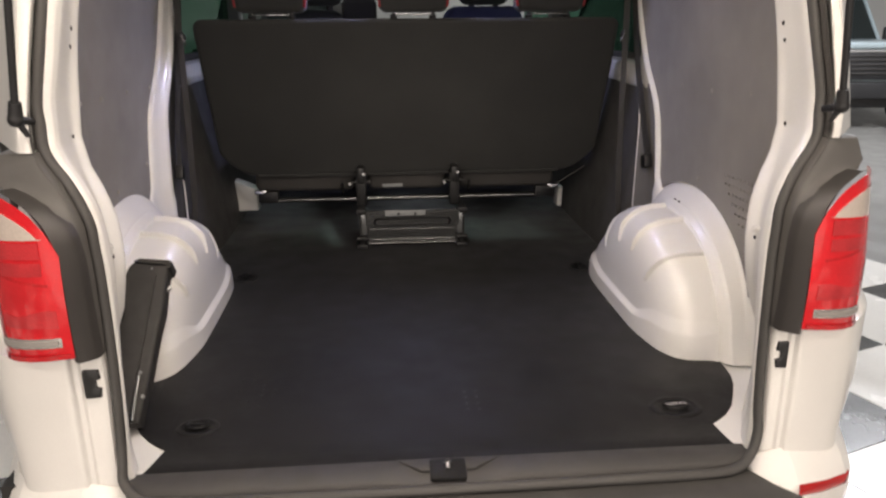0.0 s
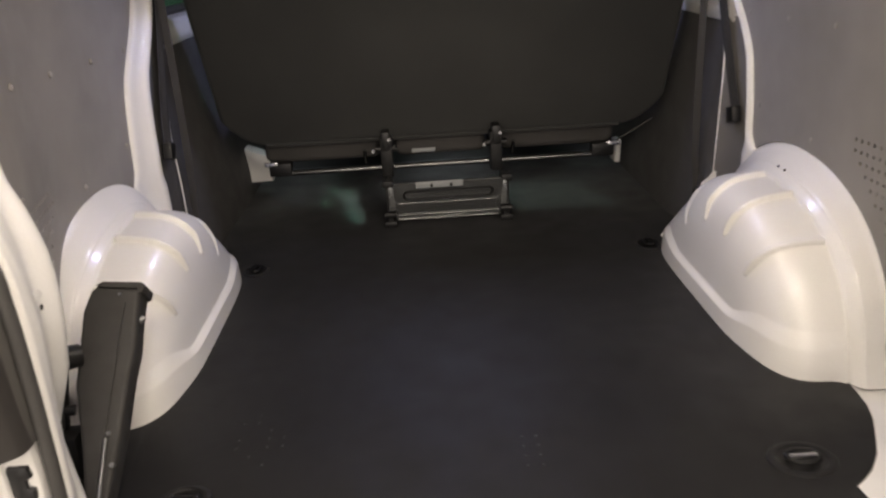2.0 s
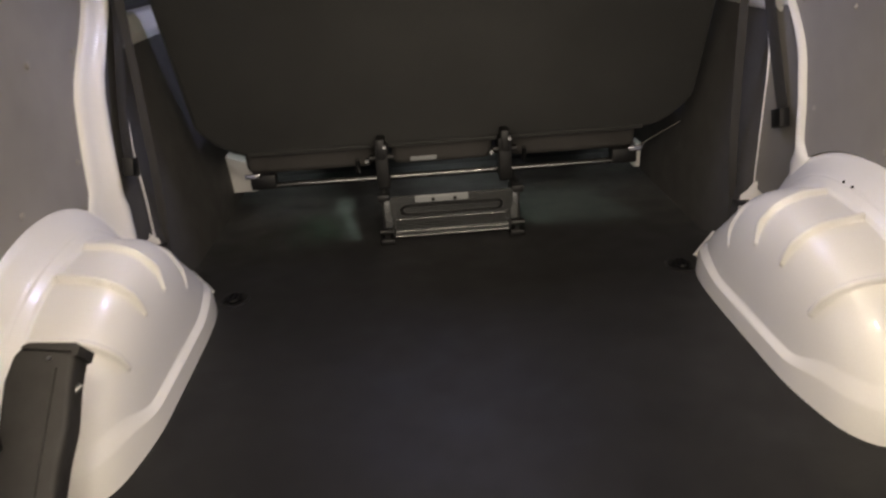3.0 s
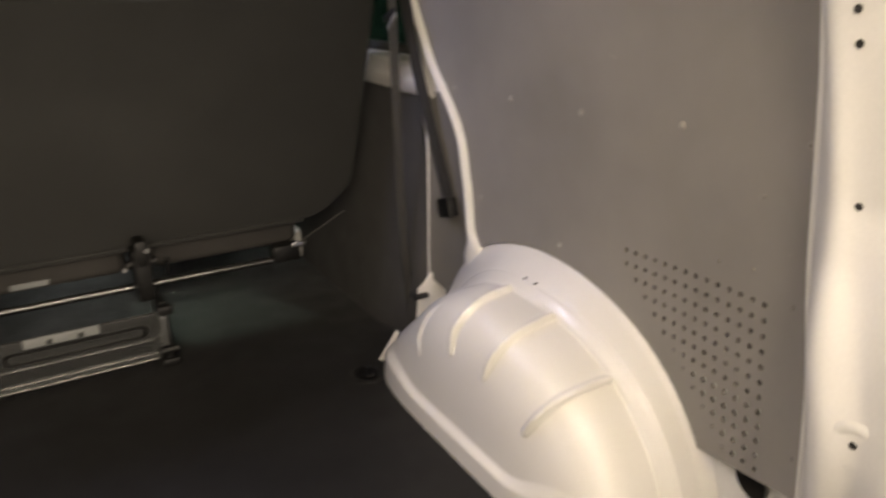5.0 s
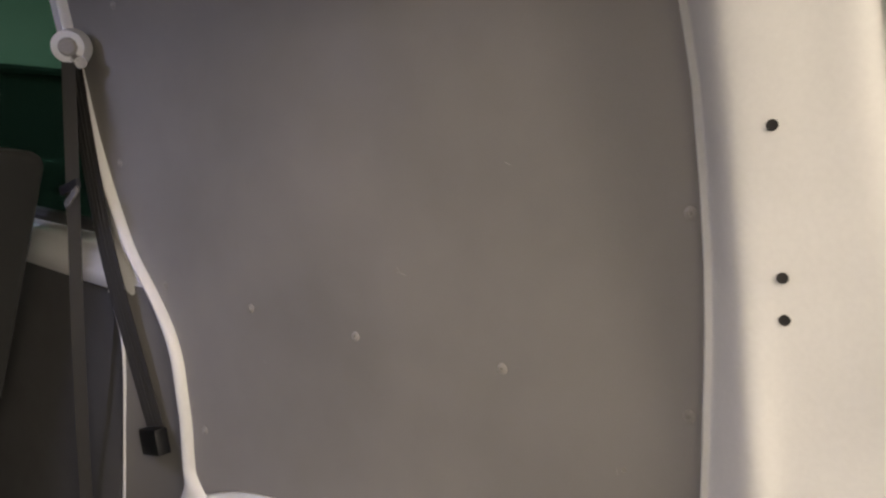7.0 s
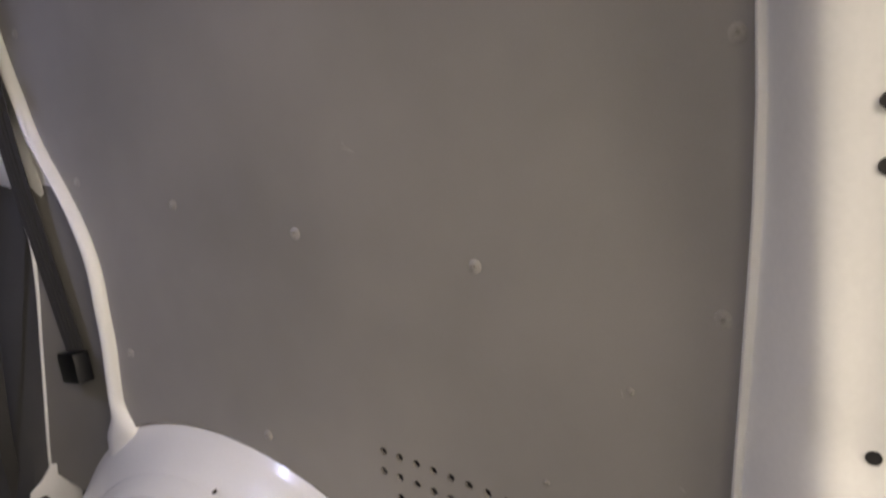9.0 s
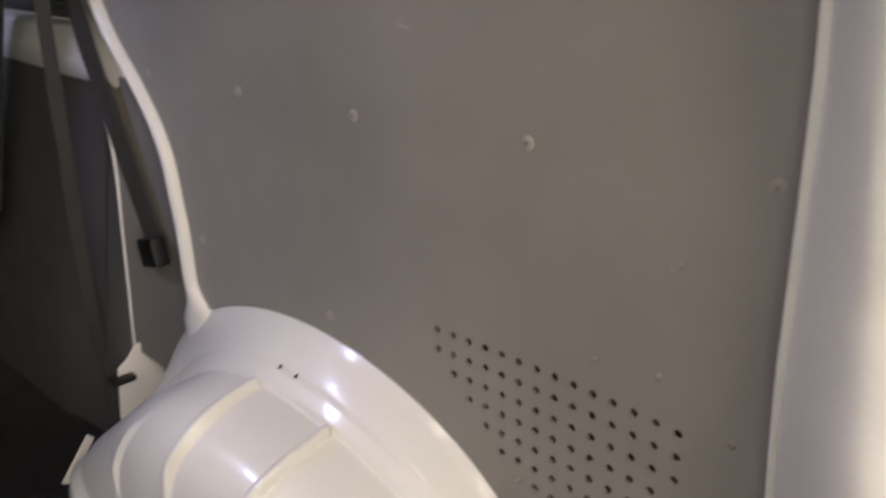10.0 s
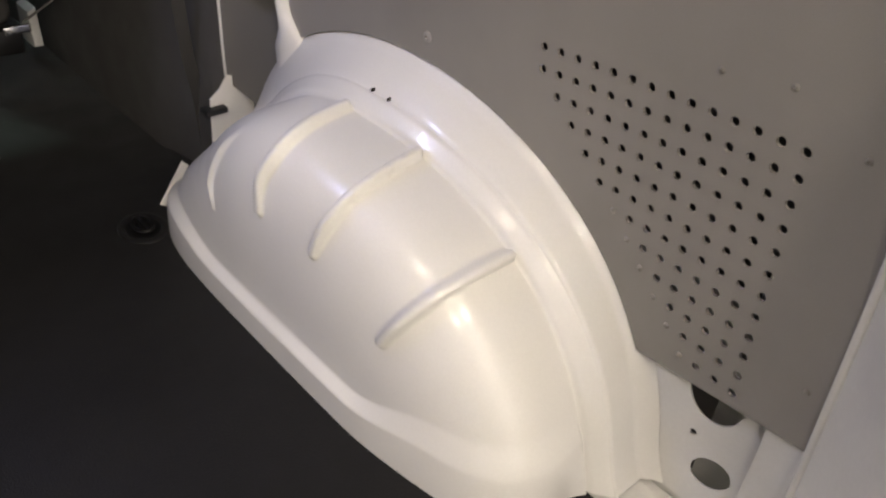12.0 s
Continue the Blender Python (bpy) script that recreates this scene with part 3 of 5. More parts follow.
# ---- middle pillars, ledges and the front side trim ----
def pillar_strip(s):
    """Rounded white rib that frames the lining's front edge."""
    pts = [(wall_x(y, z) - 0.004, y + 0.014, z) for z, y in [(z, lerp_keys(FRONT_EDGE, z)[0]) for z in
           (0.235, 0.26, 0.285, 0.30, 0.315, 0.33, 0.345, 0.36, 0.375, 0.40, 0.45, 0.50, 0.55, 0.59, 0.63, 0.67, 0.72, 0.77, 0.84, 0.92, 1.0, 1.1, 1.2, 1.27)]]
    path = smooth_path([(s * x, y, z) for x, y, z in pts], 3)
    bm, rows = bmesh.new(), []
    for p in path:
        w = 0.0125 + 0.040 * (1 - smoothstep(0.305, 0.375, p.z)) ** 2.0
        rows.append([p + Vector((s * dx, dy, 0)) for dx, dy in
                     ((0.010, -w), (-0.001, -w), (-0.011, -w * 0.75), (-0.016, -w * 0.3), (-0.015, 0.002), (-0.008, 0.008), (0.014, 0.011))])
    add_grid(bm, rows)
    return part("middle_pillar_rib", bm, PAINT, van, "rounded white painted pillar rib", 60, 0.002)


def pillar_front_x(z):
    return 0.822


def line_y(z):
    return lerp_keys(((0.0, 1.295), (0.193, 1.310), (0.487, 1.300), (0.56, 1.304), (0.625, 1.328), (0.68, 1.370), (0.724, 1.41)), z)[0]


def middle_trim(s):
    """Slanting trim between the rib and the thin raised edge; white metal on the left side."""
    rows = []
    zs = [0.195, 0.235, 0.28, 0.34, 0.40, 0.46, 0.52, 0.57, 0.61, 0.64, 0.66]
    for z in zs:
        y0, y1 = lerp_keys(FRONT_EDGE, max(z, 0.36))[0] + 0.017, line_y(z)
        x0, x1 = wall_x(y0, z) - 0.002, pillar_front_x(z)
        rows.append([(s * (x0 + (x1 - x0) * t ** 3), y0 + (y1 - y0) * t, z - (0.075 * (1 - t) ** 0.8 if z < 0.2 else 0.0)) for t in [i / 8 for i in range(9)]])
    part("pillar_trim", grid(rows), PILLARG if s > 0 else PAINT, van, "grey trim beside the pillar" if s > 0 else "white painted pillar face", 50, 0.003)
    # thin white edge
    path = smooth_path([(s * (pillar_front_x(z) - 0.001), line_y(z), z) for z in (0.165, 0.22, 0.3, 0.4, 0.49, 0.56, 0.60, 0.63)], 4)
    part("pillar_edge", sweep(path, ring(0.0036, 8), (s, 0, 0)), PAINT, van, "thin white painted edge", 60)


def upper_pillar(s):
    """White pillar above the ledge, between lining and window."""
    rows = []
    for z in (0.640, 0.652, 0.668, 0.69, 0.712, 0.735, 0.76, 0.80, 0.84, 0.92, 1.0, 1.1, 1.2, 1.27):
        y0 = lerp_keys(FRONT_EDGE, z)[0] + 0.020
        y1 = y0 + lerp_keys(((0.64, 0.122), (0.70, 0.085), (0.76, 0.055), (0.9, 0.045), (1.27, 0.045)), z)[0]
        x, low = wall_x(y0, z), smoothstep(0.79, 0.70, z)
        near = (x - 0.006) * (1 - low) + 0.829 * low
        edge = (x + 0.004) * (1 - low) + 0.8245 * low
        rows.append([(s * (x + 0.001), y0, z), (s * (x - 0.004), y0 + 0.3 * (y1 - y0), z), (s * near, y0 + 0.8 * (y1 - y0), z), (s * edge, y1, z), (s * (edge + 0.056 - 0.04 * low), y1 + 0.01, z)])
    part("upper_pillar", grid(rows), PAINT, van, "pillar face beside the window", 50, 0.002)


def front_side(s):
    """Dark grey lower trim of the passenger side, its white ledge and the window above."""
    rows = []
    for z, x in ((-0.01, 0.772), (0.10, 0.776), (0.22, 0.788), (0.4, 0.812), (0.55, 0.828), (0.635, 0.834), (0.650, 0.838)):
        rows.append([(s * (pillar_front_x(z) + 0.002), line_y(z) + 0.001, z), (s * (x + 0.018), line_y(z) + 0.014, z)] + [(s * (x + dx), y, z) for y, dx in ((1.375, 0.014), (1.42, 0.012), (1.46, 0.006), (1.50, 0.0), (1.60, -0.004), (1.75, -0.008), (2.0, -0.008), (2.35, -0.006), (2.8, -0.006))])
    part("side_trim", grid(rows), TRIM, van, "dark grey side trim board", 40, 0.004)
    led = []
    for y in ((1.345 if s > 0 else 1.285), 1.37, 1.40, 1.55, 1.8, 2.2, 2.8):
        led.append([(s * x, y, z) for x, z in ((0.836, 0.642), (0.827, 0.650), (0.825, 0.668), (0.8245, 0.680), (0.8295, 0.685), (0.830, 0.702), (0.835, 0.712), (0.8335, 0.717), (0.837, 0.722), (0.848, 0.725), (0.90, 0.728))])
    part("window_ledge", grid(led), PAINT, van, "white painted ledge below the window", 60, 0.002)
    part("window_gasket", sweep([Vector((s * 0.872, y, 0.742)) for y in (1.46, 1.7, 2.0, 2.4, 2.8)], ring(0.014, 8)), RUBBER, van, "black window gasket")
    part("side_window", box(min(s * 0.872, s * 0.877), max(s * 0.872, s * 0.877), 1.42, 2.8, 0.735, 1.26), TINTED, van, "dark green tinted side window", 0)


def left_pillar():
    """On the left the pillar is a wide white post that stands proud of the lining, with grey trim on its inner side."""
    rows, trim = [], []
    for z in (0.18, 0.22, 0.26, 0.30, 0.33, 0.36, 0.40, 0.46, 0.52, 0.57, 0.61, 0.65, 0.70, 0.75, 0.82, 0.90, 1.0, 1.1, 1.2, 1.27):
        y = lerp_keys(FRONT_EDGE, z)[0]
        tip = 0.803 - 0.02 * max(0.0, z - 0.7)
        x0 = wall_x(y, z)
        w = 0.03 * (1 - smoothstep(0.30, 0.37, z))
        rows.append([(-(x0 + 0.012), y - 0.006 - w, z), (-(x0 - 0.004), y - 0.002 - w, z), (-(x0 - 0.012), y + 0.003, z), (-(0.5 * x0 + 0.5 * tip), y + 0.026, z), (-(tip + 0.012), y + 0.040, z), (-(tip + 0.002), y + 0.048, z), (-tip, y + 0.060, z)])
        trim.append([(-tip - 0.001, y + 0.062, z), (-tip - 0.002, y + 0.11, z), (-tip - 0.001, y + 0.155, z), (-tip - 0.03, y + 0.165, z)])
    part("middle_pillar", grid([smooth_path(r, 3) for r in rows]), PAINT, van, "wide white painted pillar", 60, 0.002)
    part("pillar_trim", grid(trim), TRIM, van, "grey trim on the pillar", 40, 0.003)
    path = smooth_path([(-0.795, lerp_keys(FRONT_EDGE, z)[0] + 0.158, z) for z in (0.12, 0.2, 0.3, 0.4, 0.49, 0.56, 0.62)], 4)
    part("pillar_edge", sweep(path, ring(0.0028, 8), (1, 0, 0)), PAINT, van, "thin white painted edge", 60)


pillar_strip(1)
middle_trim(1)
upper_pillar(1)
left_pillar()
for s in (1, -1):
    front_side(s)

# white bracket with a dark clip at the foot of the trim
for s in (1, -1):
    shape = [(0.776, 0.0), (0.776, 0.084), (0.781, 0.172), (0.800, 0.186), (0.816, 0.208), (0.828, 0.206), (0.838, 0.178), (0.864, 0.152), (0.868, 0.0)]
    part("foot_bracket", slab(shape, lambda u, v, d: (s * u, 1.302 + 0.10 * (0.2 - v) * 0.2 - d, v), 0.004, 0.0015, 2), PAINT, van, "white painted sheet bracket")
    part("bracket_clip", box(min(s * 0.764, s * 0.806), max(s * 0.764, s * 0.806), 1.284, 1.312, 0.147, 0.158, bevel=0.004), BLACKP, van, "black plastic clip")
    tab = [(0.711, 0.080), (0.722, 0.068), (0.674, 0.0), (0.660, 0.010)]
    part("foot_tab", slab(tab, lambda u, v, d: (s * u, 1.292 - d, v), 0.003, 0.001, 1), PAINT, van, "white painted tab at the arch")


# ---- floor of the load space, sill ----
part("floor_pan", box(-0.88, 0.88, 0.05, 3.2, -0.05, -0.012), CAVITY, van, "dark floor pan", 0)
part("roof_skin", box(-0.95, 0.95, 0.02, 3.2, 1.30, 1.40, bevel=0.03), PAINT, van, "white roof")
part("headliner", box(-0.86, 0.86, 0.07, 3.1, 1.272, 1.296, bevel=0.006), BOARD, van, "grey headliner")
# the base at y 0.50 belongs to the added warm fill
for ly, lw in ((0.50, 0.21), (1.44, 0.13)):
    part("load_lamp_base", box(-lw, lw, ly - lw, ly + lw, 1.264, 1.274, bevel=0.004), CLEARLENS, van, "pale headliner base for the load lamp and the added fill")


def mat_outline():
    edge = [(0.624, 0.034), (0.614, 0.09), (0.606, 0.140), (0.628, 0.156), (0.655, 0.180), (0.685, 0.218), (0.708, 0.26), (0.738, 0.32), (0.751, 0.36), (0.757, 0.41), (0.762, 0.465), (0.72, 0.50), (0.70, 0.54), (0.70, 1.23), (0.80, 1.28), (0.800, 1.42), (0.765, 1.5), (0.765, 2.4)]
    right = [(x + rear_shift(y), y) for x, y in edge]
    left = [(-x + rear_shift(y), y) for x, y in reversed(edge)]
    return right + left


floor_mat = part("floor_mat", slab(mat_outline(), lambda u, v, d: (u, v, -0.010 + d), 0.010, 0.004, 2), MAT)
tagged(floor_mat, "black rubber floor mat over the load floor", "floor mat", "", "structure")

sill = thing("load_sill_trim", "dark grey grained plastic load sill trim", "trim")


def sill_shape():
    rows = []
    for i in range(41):
        u = -0.634 + 1.268 * i / 40
        bow = 0.018 * max(0.0, 1 - (u / 0.6) ** 2)
        dip = 0.010 * smoothstep(0.15, 0.05, abs(u))
        e = 0.014 * smoothstep(0.585, 0.634, abs(u))
        prof = [(0.050 + bow * 0.1, 0.0008), (0.043 + bow * 0.1, 0.0052), (0.012, 0.0056 - dip * 0.4), (-0.008 - bow * 0.6 + e, 0.004 - dip), (-0.017 - bow * 0.6 + e, -0.003 - dip), (-0.021 - bow * 0.6 + e, -0.022), (-0.020 - bow * 0.6 + e, -0.05)]
        rows.append([(u + XC, y, z) for y, z in prof])
    return grid(rows)


part("cover", sill_shape(), SILLD, sill, "", 50, 0.003)
# raised wedge round the striker, and the striker itself
part("striker_surround", slab([(-0.105, 0.045), (-0.055, 0.003), (0.058, 0.003), (0.112, 0.043)], lambda u, v, d: (u + XC, v, 0.001 + d), 0.007, 0.003, 2), SILLD, sill)
# slab stands above the cover; its black replaces the shade inside the recess
part("striker_well_shade", slab(rounded(-0.037, 0.037, -0.024, 0.034, 0.007), lambda u, v, d: (u + XC, v, -0.0010 + 0.12 * (v - 0.012) + d), 0.0105, 0.002, 2), MAT, sill, "raised black slab for the shade in the striker recess")
bm = bmesh.new()
add_rod(bm, (XC, -0.004, 0.0110), (XC, 0.014, 0.0150), 0.0055)
add_rod(bm, (XC, 0.006, 0.0140), (XC, 0.016, 0.0160), 0.010, 0.008)
part("striker", bm, CHROME, sill, "bright steel striker pin")

# ---- rubber door seal round the opening ----
seal_pts = [(0.0, -0.042, -0.009), (0.35, -0.040, -0.009), (0.53, -0.036, -0.010), (0.596, -0.026, -0.006), (0.632, -0.006, 0.018), (0.649, 0.012, 0.055)]
for z in (0.10, 0.2, 0.32, 0.43, 0.48, 0.52, 0.56, 0.60, 0.63, 0.66, 0.70, 0.74, 0.83, 0.98, 1.12, 1.24):
    ex, ey = lerp_keys(PILLAR, z)[4:6]
    seal_pts.append((ex + 0.006, ey - 0.012, z))
seal_pts.append((0.55, 0.10, 1.285))
loop = [(x + XC, y, z) for x, y, z in seal_pts] + [(-x + (frame_x(-1) if z > 0.03 else XC), y, z) for x, y, z in reversed(seal_pts[1:])]
part("door_seal", sweep(smooth_path(loop, 5, closed=True), ring(0.009, 10, 0.012), (0, 1, 0), closed=True), RUBBER, van, "dark rubber door seal", 60)


# ---- gutters, tail lamps, bumper ----
def lamp_edge(z):
    """Inner edge of the tail lamp's lens: (x, y)."""
    return lerp_keys(((0.26, 0.682, -0.026), (0.336, 0.687, -0.028), (0.472, 0.690, -0.027), (0.512, 0.697, -0.024), (0.540, 0.709, -0.018), (0.567, 0.732, -0.008), (0.583, 0.758, 0.006), (0.595, 0.785, 0.02), (0.606, 0.81, 0.036)), z)


def gutter(s):
    """Dark channel between seal and outer panel."""
    rows = []
    for z in [0.286 + 0.0205 * i for i in range(49)]:
        ex, ey = lerp_keys(PILLAR, z)[4:6]
        ax, ay, fx, fy = ex + 0.006, ey - 0.004, ex + 0.013, ey - 0.044
        rows.append([(s * (ax + (fx - ax) * t + dip) + frame_x(s), ay + (fy - ay) * t + 0.3 * dip, z) for t, dip in
                     ((0, 0), (0.15, 0.008), (0.3, 0.012), (0.55, 0.013), (0.66, 0.005), (0.74, 0.003), (0.88, 0.002), (1, 0))])
    part("gutter", grid(rows), SILLP, van, "dark grey channel beside the seal", 40)


def tail_lamp(s):
    lamp = new("tail_lamp")
    lamp.parent = van
    tagged(lamp, "red tail lamp with a pale top and a silver strip")

    def across(u):
        return 0.684 + 0.160 * math.sin(min(1.0, u / 0.165) * 1.22) / math.sin(1.22)

    def place(u, v, d):
        # u runs outwards from the inner edge, wrapping round the corner; d proud of the body
        x = across(u) - 0.10 * max(0.0, v - 0.42) * (u / 0.165)
        y = -0.030 + 0.090 * (u / 0.165) ** 2.4 + 0.03 * max(0.0, v - 0.45)
        return Vector((s * x + rear_shift(y) + frame_x(s) - XC, y - d, v))

    def strip(name, lower, upper, d, mat, label="", u0=0.0, u1=0.165, n=20, bulge=0.0):
        rows = []
        for j in range(9):
            t = j / 8
            row = []
            for i in range(n + 1):
                u = u0 + (u1 - u0) * i / n
                lo, hi = lower(u), upper(u)
                row.append(place(u, lo + (max(hi, lo + 0.001) - lo) * t, d + bulge * math.sin(math.pi * t)))
            rows.append(row)
        return part(name, grid(rows), mat, lamp, label, 60, 0.0015)

    top = lambda u: lerp_keys(((0.684, 0.490), (0.694, 0.513), (0.705, 0.534), (0.728, 0.562), (0.752, 0.579), (0.776, 0.590), (0.800, 0.596), (0.844, 0.599)), across(u))[0]
    bottom = lambda u: 0.300 - 0.022 * (u / 0.165)
    strip("lens", bottom, top, 0.002, REDLENS, "glossy red lens", bulge=0.004)
    strip("upper_lens", lambda u: 0.523 - 0.009 * u / 0.165, lambda u: top(u) - 0.027, 0.0065, CLEARLENS, "pale turn signal lens", 0.020, 0.150)
    strip("reflector_strip", lambda u: 0.325 - 0.018 * u / 0.165, lambda u: 0.343 - 0.015 * u / 0.165, 0.0062, SILVER, "silver strip", 0.013, 0.152)
    strip("strip_slot", lambda u: 0.3295 - 0.018 * u / 0.165, lambda u: 0.3385 - 0.015 * u / 0.165, 0.0080, SCREW, "dark slot in the silver strip", 0.018, 0.134)
    for z0, z1, u0, u1, wave in ((0.489, 0.517, 0.026, 0.100, 0.0), (0.458, 0.481, 0.026, 0.100, 0.0), (0.361, 0.388, 0.014, 0.110, 0.006)):
        strip("lens_band", lambda u, a=z0: a - 0.008 * u / 0.165, lambda u, b=z1, q=wave: b - 0.006 * u / 0.165 + q * math.sin(u * 60), 0.0068, REDBAND, "dusky red moulded band", u0, u1)
    # deeper red paints the darker look of the lens where it turns sideways
    strip("lens_wrap_shade", lambda u: 0.345 - 0.016 * u / 0.165, lambda u: 0.512, 0.0064, REDDEEP, "outer lens area, deeper red for shade where it wraps round", 0.112, 0.158)
    strip("lens_arc", lambda u: 0.436 + 0.020 * (u / 0.11) ** 2, lambda u: 0.441 + 0.021 * (u / 0.11) ** 2, 0.0066, REDDEEP, "curved red light guide", 0.020, 0.110)
    strip("lens_frame", lambda u: bottom(u) + 0.004, lambda u: bottom(u) + 0.012, 0.0074, REDDEEP, "moulded lower lens border", 0.004, 0.160)
    # dark bezel along the inner side, and the grey surround up to the cap above the lens
    rows, grey = [], []
    for z in [0.288 + 0.308 * i / 30 for i in range(31)]:
        lx, ly = lamp_edge(z)
        w = 0.028 - 0.012 * smoothstep(0.52, 0.595, z)
        rows.append([(s * (lx + x * w) + frame_x(s), ly + y, z) for x, y in ((-1.1, 0.040), (-1.0, 0.022), (-0.85, 0.016), (-0.4, 0.006), (-0.12, 0.001), (0.10, 0.006), (0.4, 0.020))])
    part("housing", grid(rows), HOUSING, lamp, "black plastic lamp housing", 40, 0.003)
    for z in [0.285 + 0.0184 * i for i in range(21)]:
        ex, ey = lerp_keys(PILLAR, z)[4:6]
        lx, ly = lamp_edge(z)
        w = smoothstep(0.575, 0.610, z)
        fx = (lx - 0.026) * (1 - w) + lerp_keys(((0.60, 0.806), (0.655, 0.796)), z)[0] * w
        fy = (ly + 0.022) * (1 - w) + lerp_keys(((0.60, 0.034), (0.655, 0.056)), z)[0] * w
        ax, ay = ex + 0.012, ey - 0.040
        grey.append([(s * (ax + (fx - ax) * t) + frame_x(s), ay + (fy - ay) * t - q, z) for t, q in ((-0.02, -0.02), (0, 0), (0.12, 0.003), (0.3, 0.002), (0.5, 0.001), (0.75, 0.001), (0.95, 0.002), (1.0, -0.002), (1.01, -0.03))])
    grey.append([(x, y + 0.004, z + 0.003) for x, y, z in grey[-1]])
    grey.append([(x, y + 0.05, z + 0.001) for x, y, z in grey[-1]])
    part("surround", grid(grey), SILLP, lamp, "dark grey plastic surround", 40)
    for x, y, z in ((0.668, 0.024, 0.352), (0.676, 0.028, 0.470)):
        part("screw", rod((s * x + frame_x(s), y + 0.02, z), (s * x + frame_x(s), y - 0.008, z), 0.0065), BLACKP, lamp)
    return lamp


def buffer_stop(s):
    outline = [(-0.014, -0.028), (0.012, -0.030), (0.015, -0.024), (0.015, 0.024), (0.012, 0.030), (-0.014, 0.028), (-0.016, 0.010), (-0.008, 0.007), (-0.008, -0.007), (-0.016, -0.010)]
    b = part("door_buffer", slab(outline, lambda u, v, d: (s * (0.682 + u) + frame_x(s), 0.021 - d, 0.226 + v), 0.013, 0.003, 2), BLACKP, van, "black rubber door buffer")
    return b


for s in (1, -1):
    gutter(s)
    tail_lamp(s)
    buffer_stop(s)


# bumper section by distance from the middle: seam (y, z) and nose (y, z)
BUMPER = ((0.0, 0.02, -0.052, -0.125, -0.075), (0.600, 0.02, -0.050, -0.120, -0.075), (0.630, 0.012, -0.006, -0.100, -0.074), (0.709, 0.002, 0.019, -0.062, -0.030),
          (0.78, 0.020, 0.012, -0.040, -0.038), (0.845, 0.050, 0.006, -0.008, -0.046), (0.875, 0.085, 0.003, 0.022, -0.050), (0.925, 0.20, 0.0, 0.12, -0.055), (0.960, 0.35, 0.0, 0.30, -0.060))


def bumper():
    b = thing("rear_bumper", "white rear bumper with red reflectors and a black step", "bumper")
    half_x = [0.0, 0.15, 0.3, 0.45, 0.58, 0.600, 0.630, 0.655, 0.68, 0.7085, 0.7095, 0.73, 0.755, 0.78, 0.80, 0.82, 0.845, 0.86, 0.875, 0.90, 0.925, 0.945, 0.960]
    rows = []
    for x in [-q for q in reversed(half_x[1:])] + half_x:
        ys, zs, yn, zn = lerp_keys(BUMPER, abs(x))
        rows.append([(x + XC, y, z) for y, z in ((ys + 0.04, zs - 0.012), (ys + 0.003, zs - 0.003), (ys, zs), (0.5 * ys + 0.5 * yn - 0.002, 0.5 * zs + 0.5 * zn + 0.004), (yn + 0.003, zn + 0.002), (yn, zn - 0.004),
                                                 (yn - 0.004, zn - 0.045), (yn + 0.004, -0.19), (yn + 0.05, -0.34))])
    part("shell", grid(rows), PAINT, b, "", 16, 0.004)
    part("step_pad", slab([(-0.622, -0.018), (-0.655, -0.066), (-0.690, -0.114), (0.690, -0.114), (0.655, -0.066), (0.622, -0.018), (0.56, -0.050), (-0.56, -0.050)], lambda u, v, d: (u + XC, v, -0.046 + 0.1 * (v + 0.03) + d), 0.030, 0.006, 2), SILLD, b, "black grained step pad")
    for s in (1, -1):
        rows = []
        for i in range(13):
            x = 0.7105 + 0.150 * i / 12
            ys, zs, yn, zn = lerp_keys(BUMPER, x)
            rows.append([(s * x + XC, yn + dy, zn + dz) for dy, dz in ((0.001, -0.001), (-0.004, -0.004), (-0.006, -0.020), (-0.003, -0.026))])
        part("reflector", grid(rows), REFLECTOR, b, "red reflector strip", 50, 0.002)
    return b


bumper()


def strut(s):
    g = thing("gas_strut", "black gas strut holding the open tailgate", "gas strut", "tailgate struts")
    a, b = Vector((s * 0.717 + XC, 0.0, 0.722)), Vector((s * 0.600 + XC, -0.106, 1.36))
    part("piston", rod(a, a.lerp(b, 0.5), 0.0062), BLACKP, g)
    part("tube", rod(a.lerp(b, 0.5), b, 0.0105), BLACKP, g)
    bm = bmesh.new()
    bmesh.ops.create_uvsphere(bm, u_segments=14, v_segments=10, radius=0.0135, matrix=Matrix.Translation(a))
    add_rod(bm, a, a.lerp(b, 0.045), 0.0125, 0.010)
    part("ball_socket", bm, BLACKP, g)
    bm = bmesh.new()
    add_rod(bm, a, (s * 0.712 + XC, 0.045, 0.712), 0.007)
    add_rod(bm, (s * 0.712 + XC, 0.002, 0.712), (s * 0.706 + XC, 0.010, 0.692), 0.006, 0.004)
    part("mount", bm, BLACKP, g)


for s in (1, -1):
    strut(s)

tailgate = thing("tailgate", "white tailgate raised above the rear opening", "tailgate")
part("shell", box(-0.74, 0.74, -1.02, 0.06, 1.40, 1.47, bevel=0.02, m=Matrix.Translation((XC, 0, 0)) @ Matrix.Translation((0, 0.06, 1.4)) @ Matrix.Rotation(radians(-14), 4, "X") @ Matrix.Translation((0, -0.06, -1.4))), PAINT, tailgate)
# lenses for the two added lamps, out of view
for lx in (-0.30, 0.30):
    part("lamp_lens", box(lx - 0.12, lx + 0.12, -0.31, -0.19, 1.362, 1.440, bevel=0.008), CLEARLENS, tailgate, "pale lens of the added tailgate fill")


# ---- lining boards ----
START = (0, 0, 1, 2, 3, 4, 6, 7, 8, 9, 10, 11)      # first punched column of each row


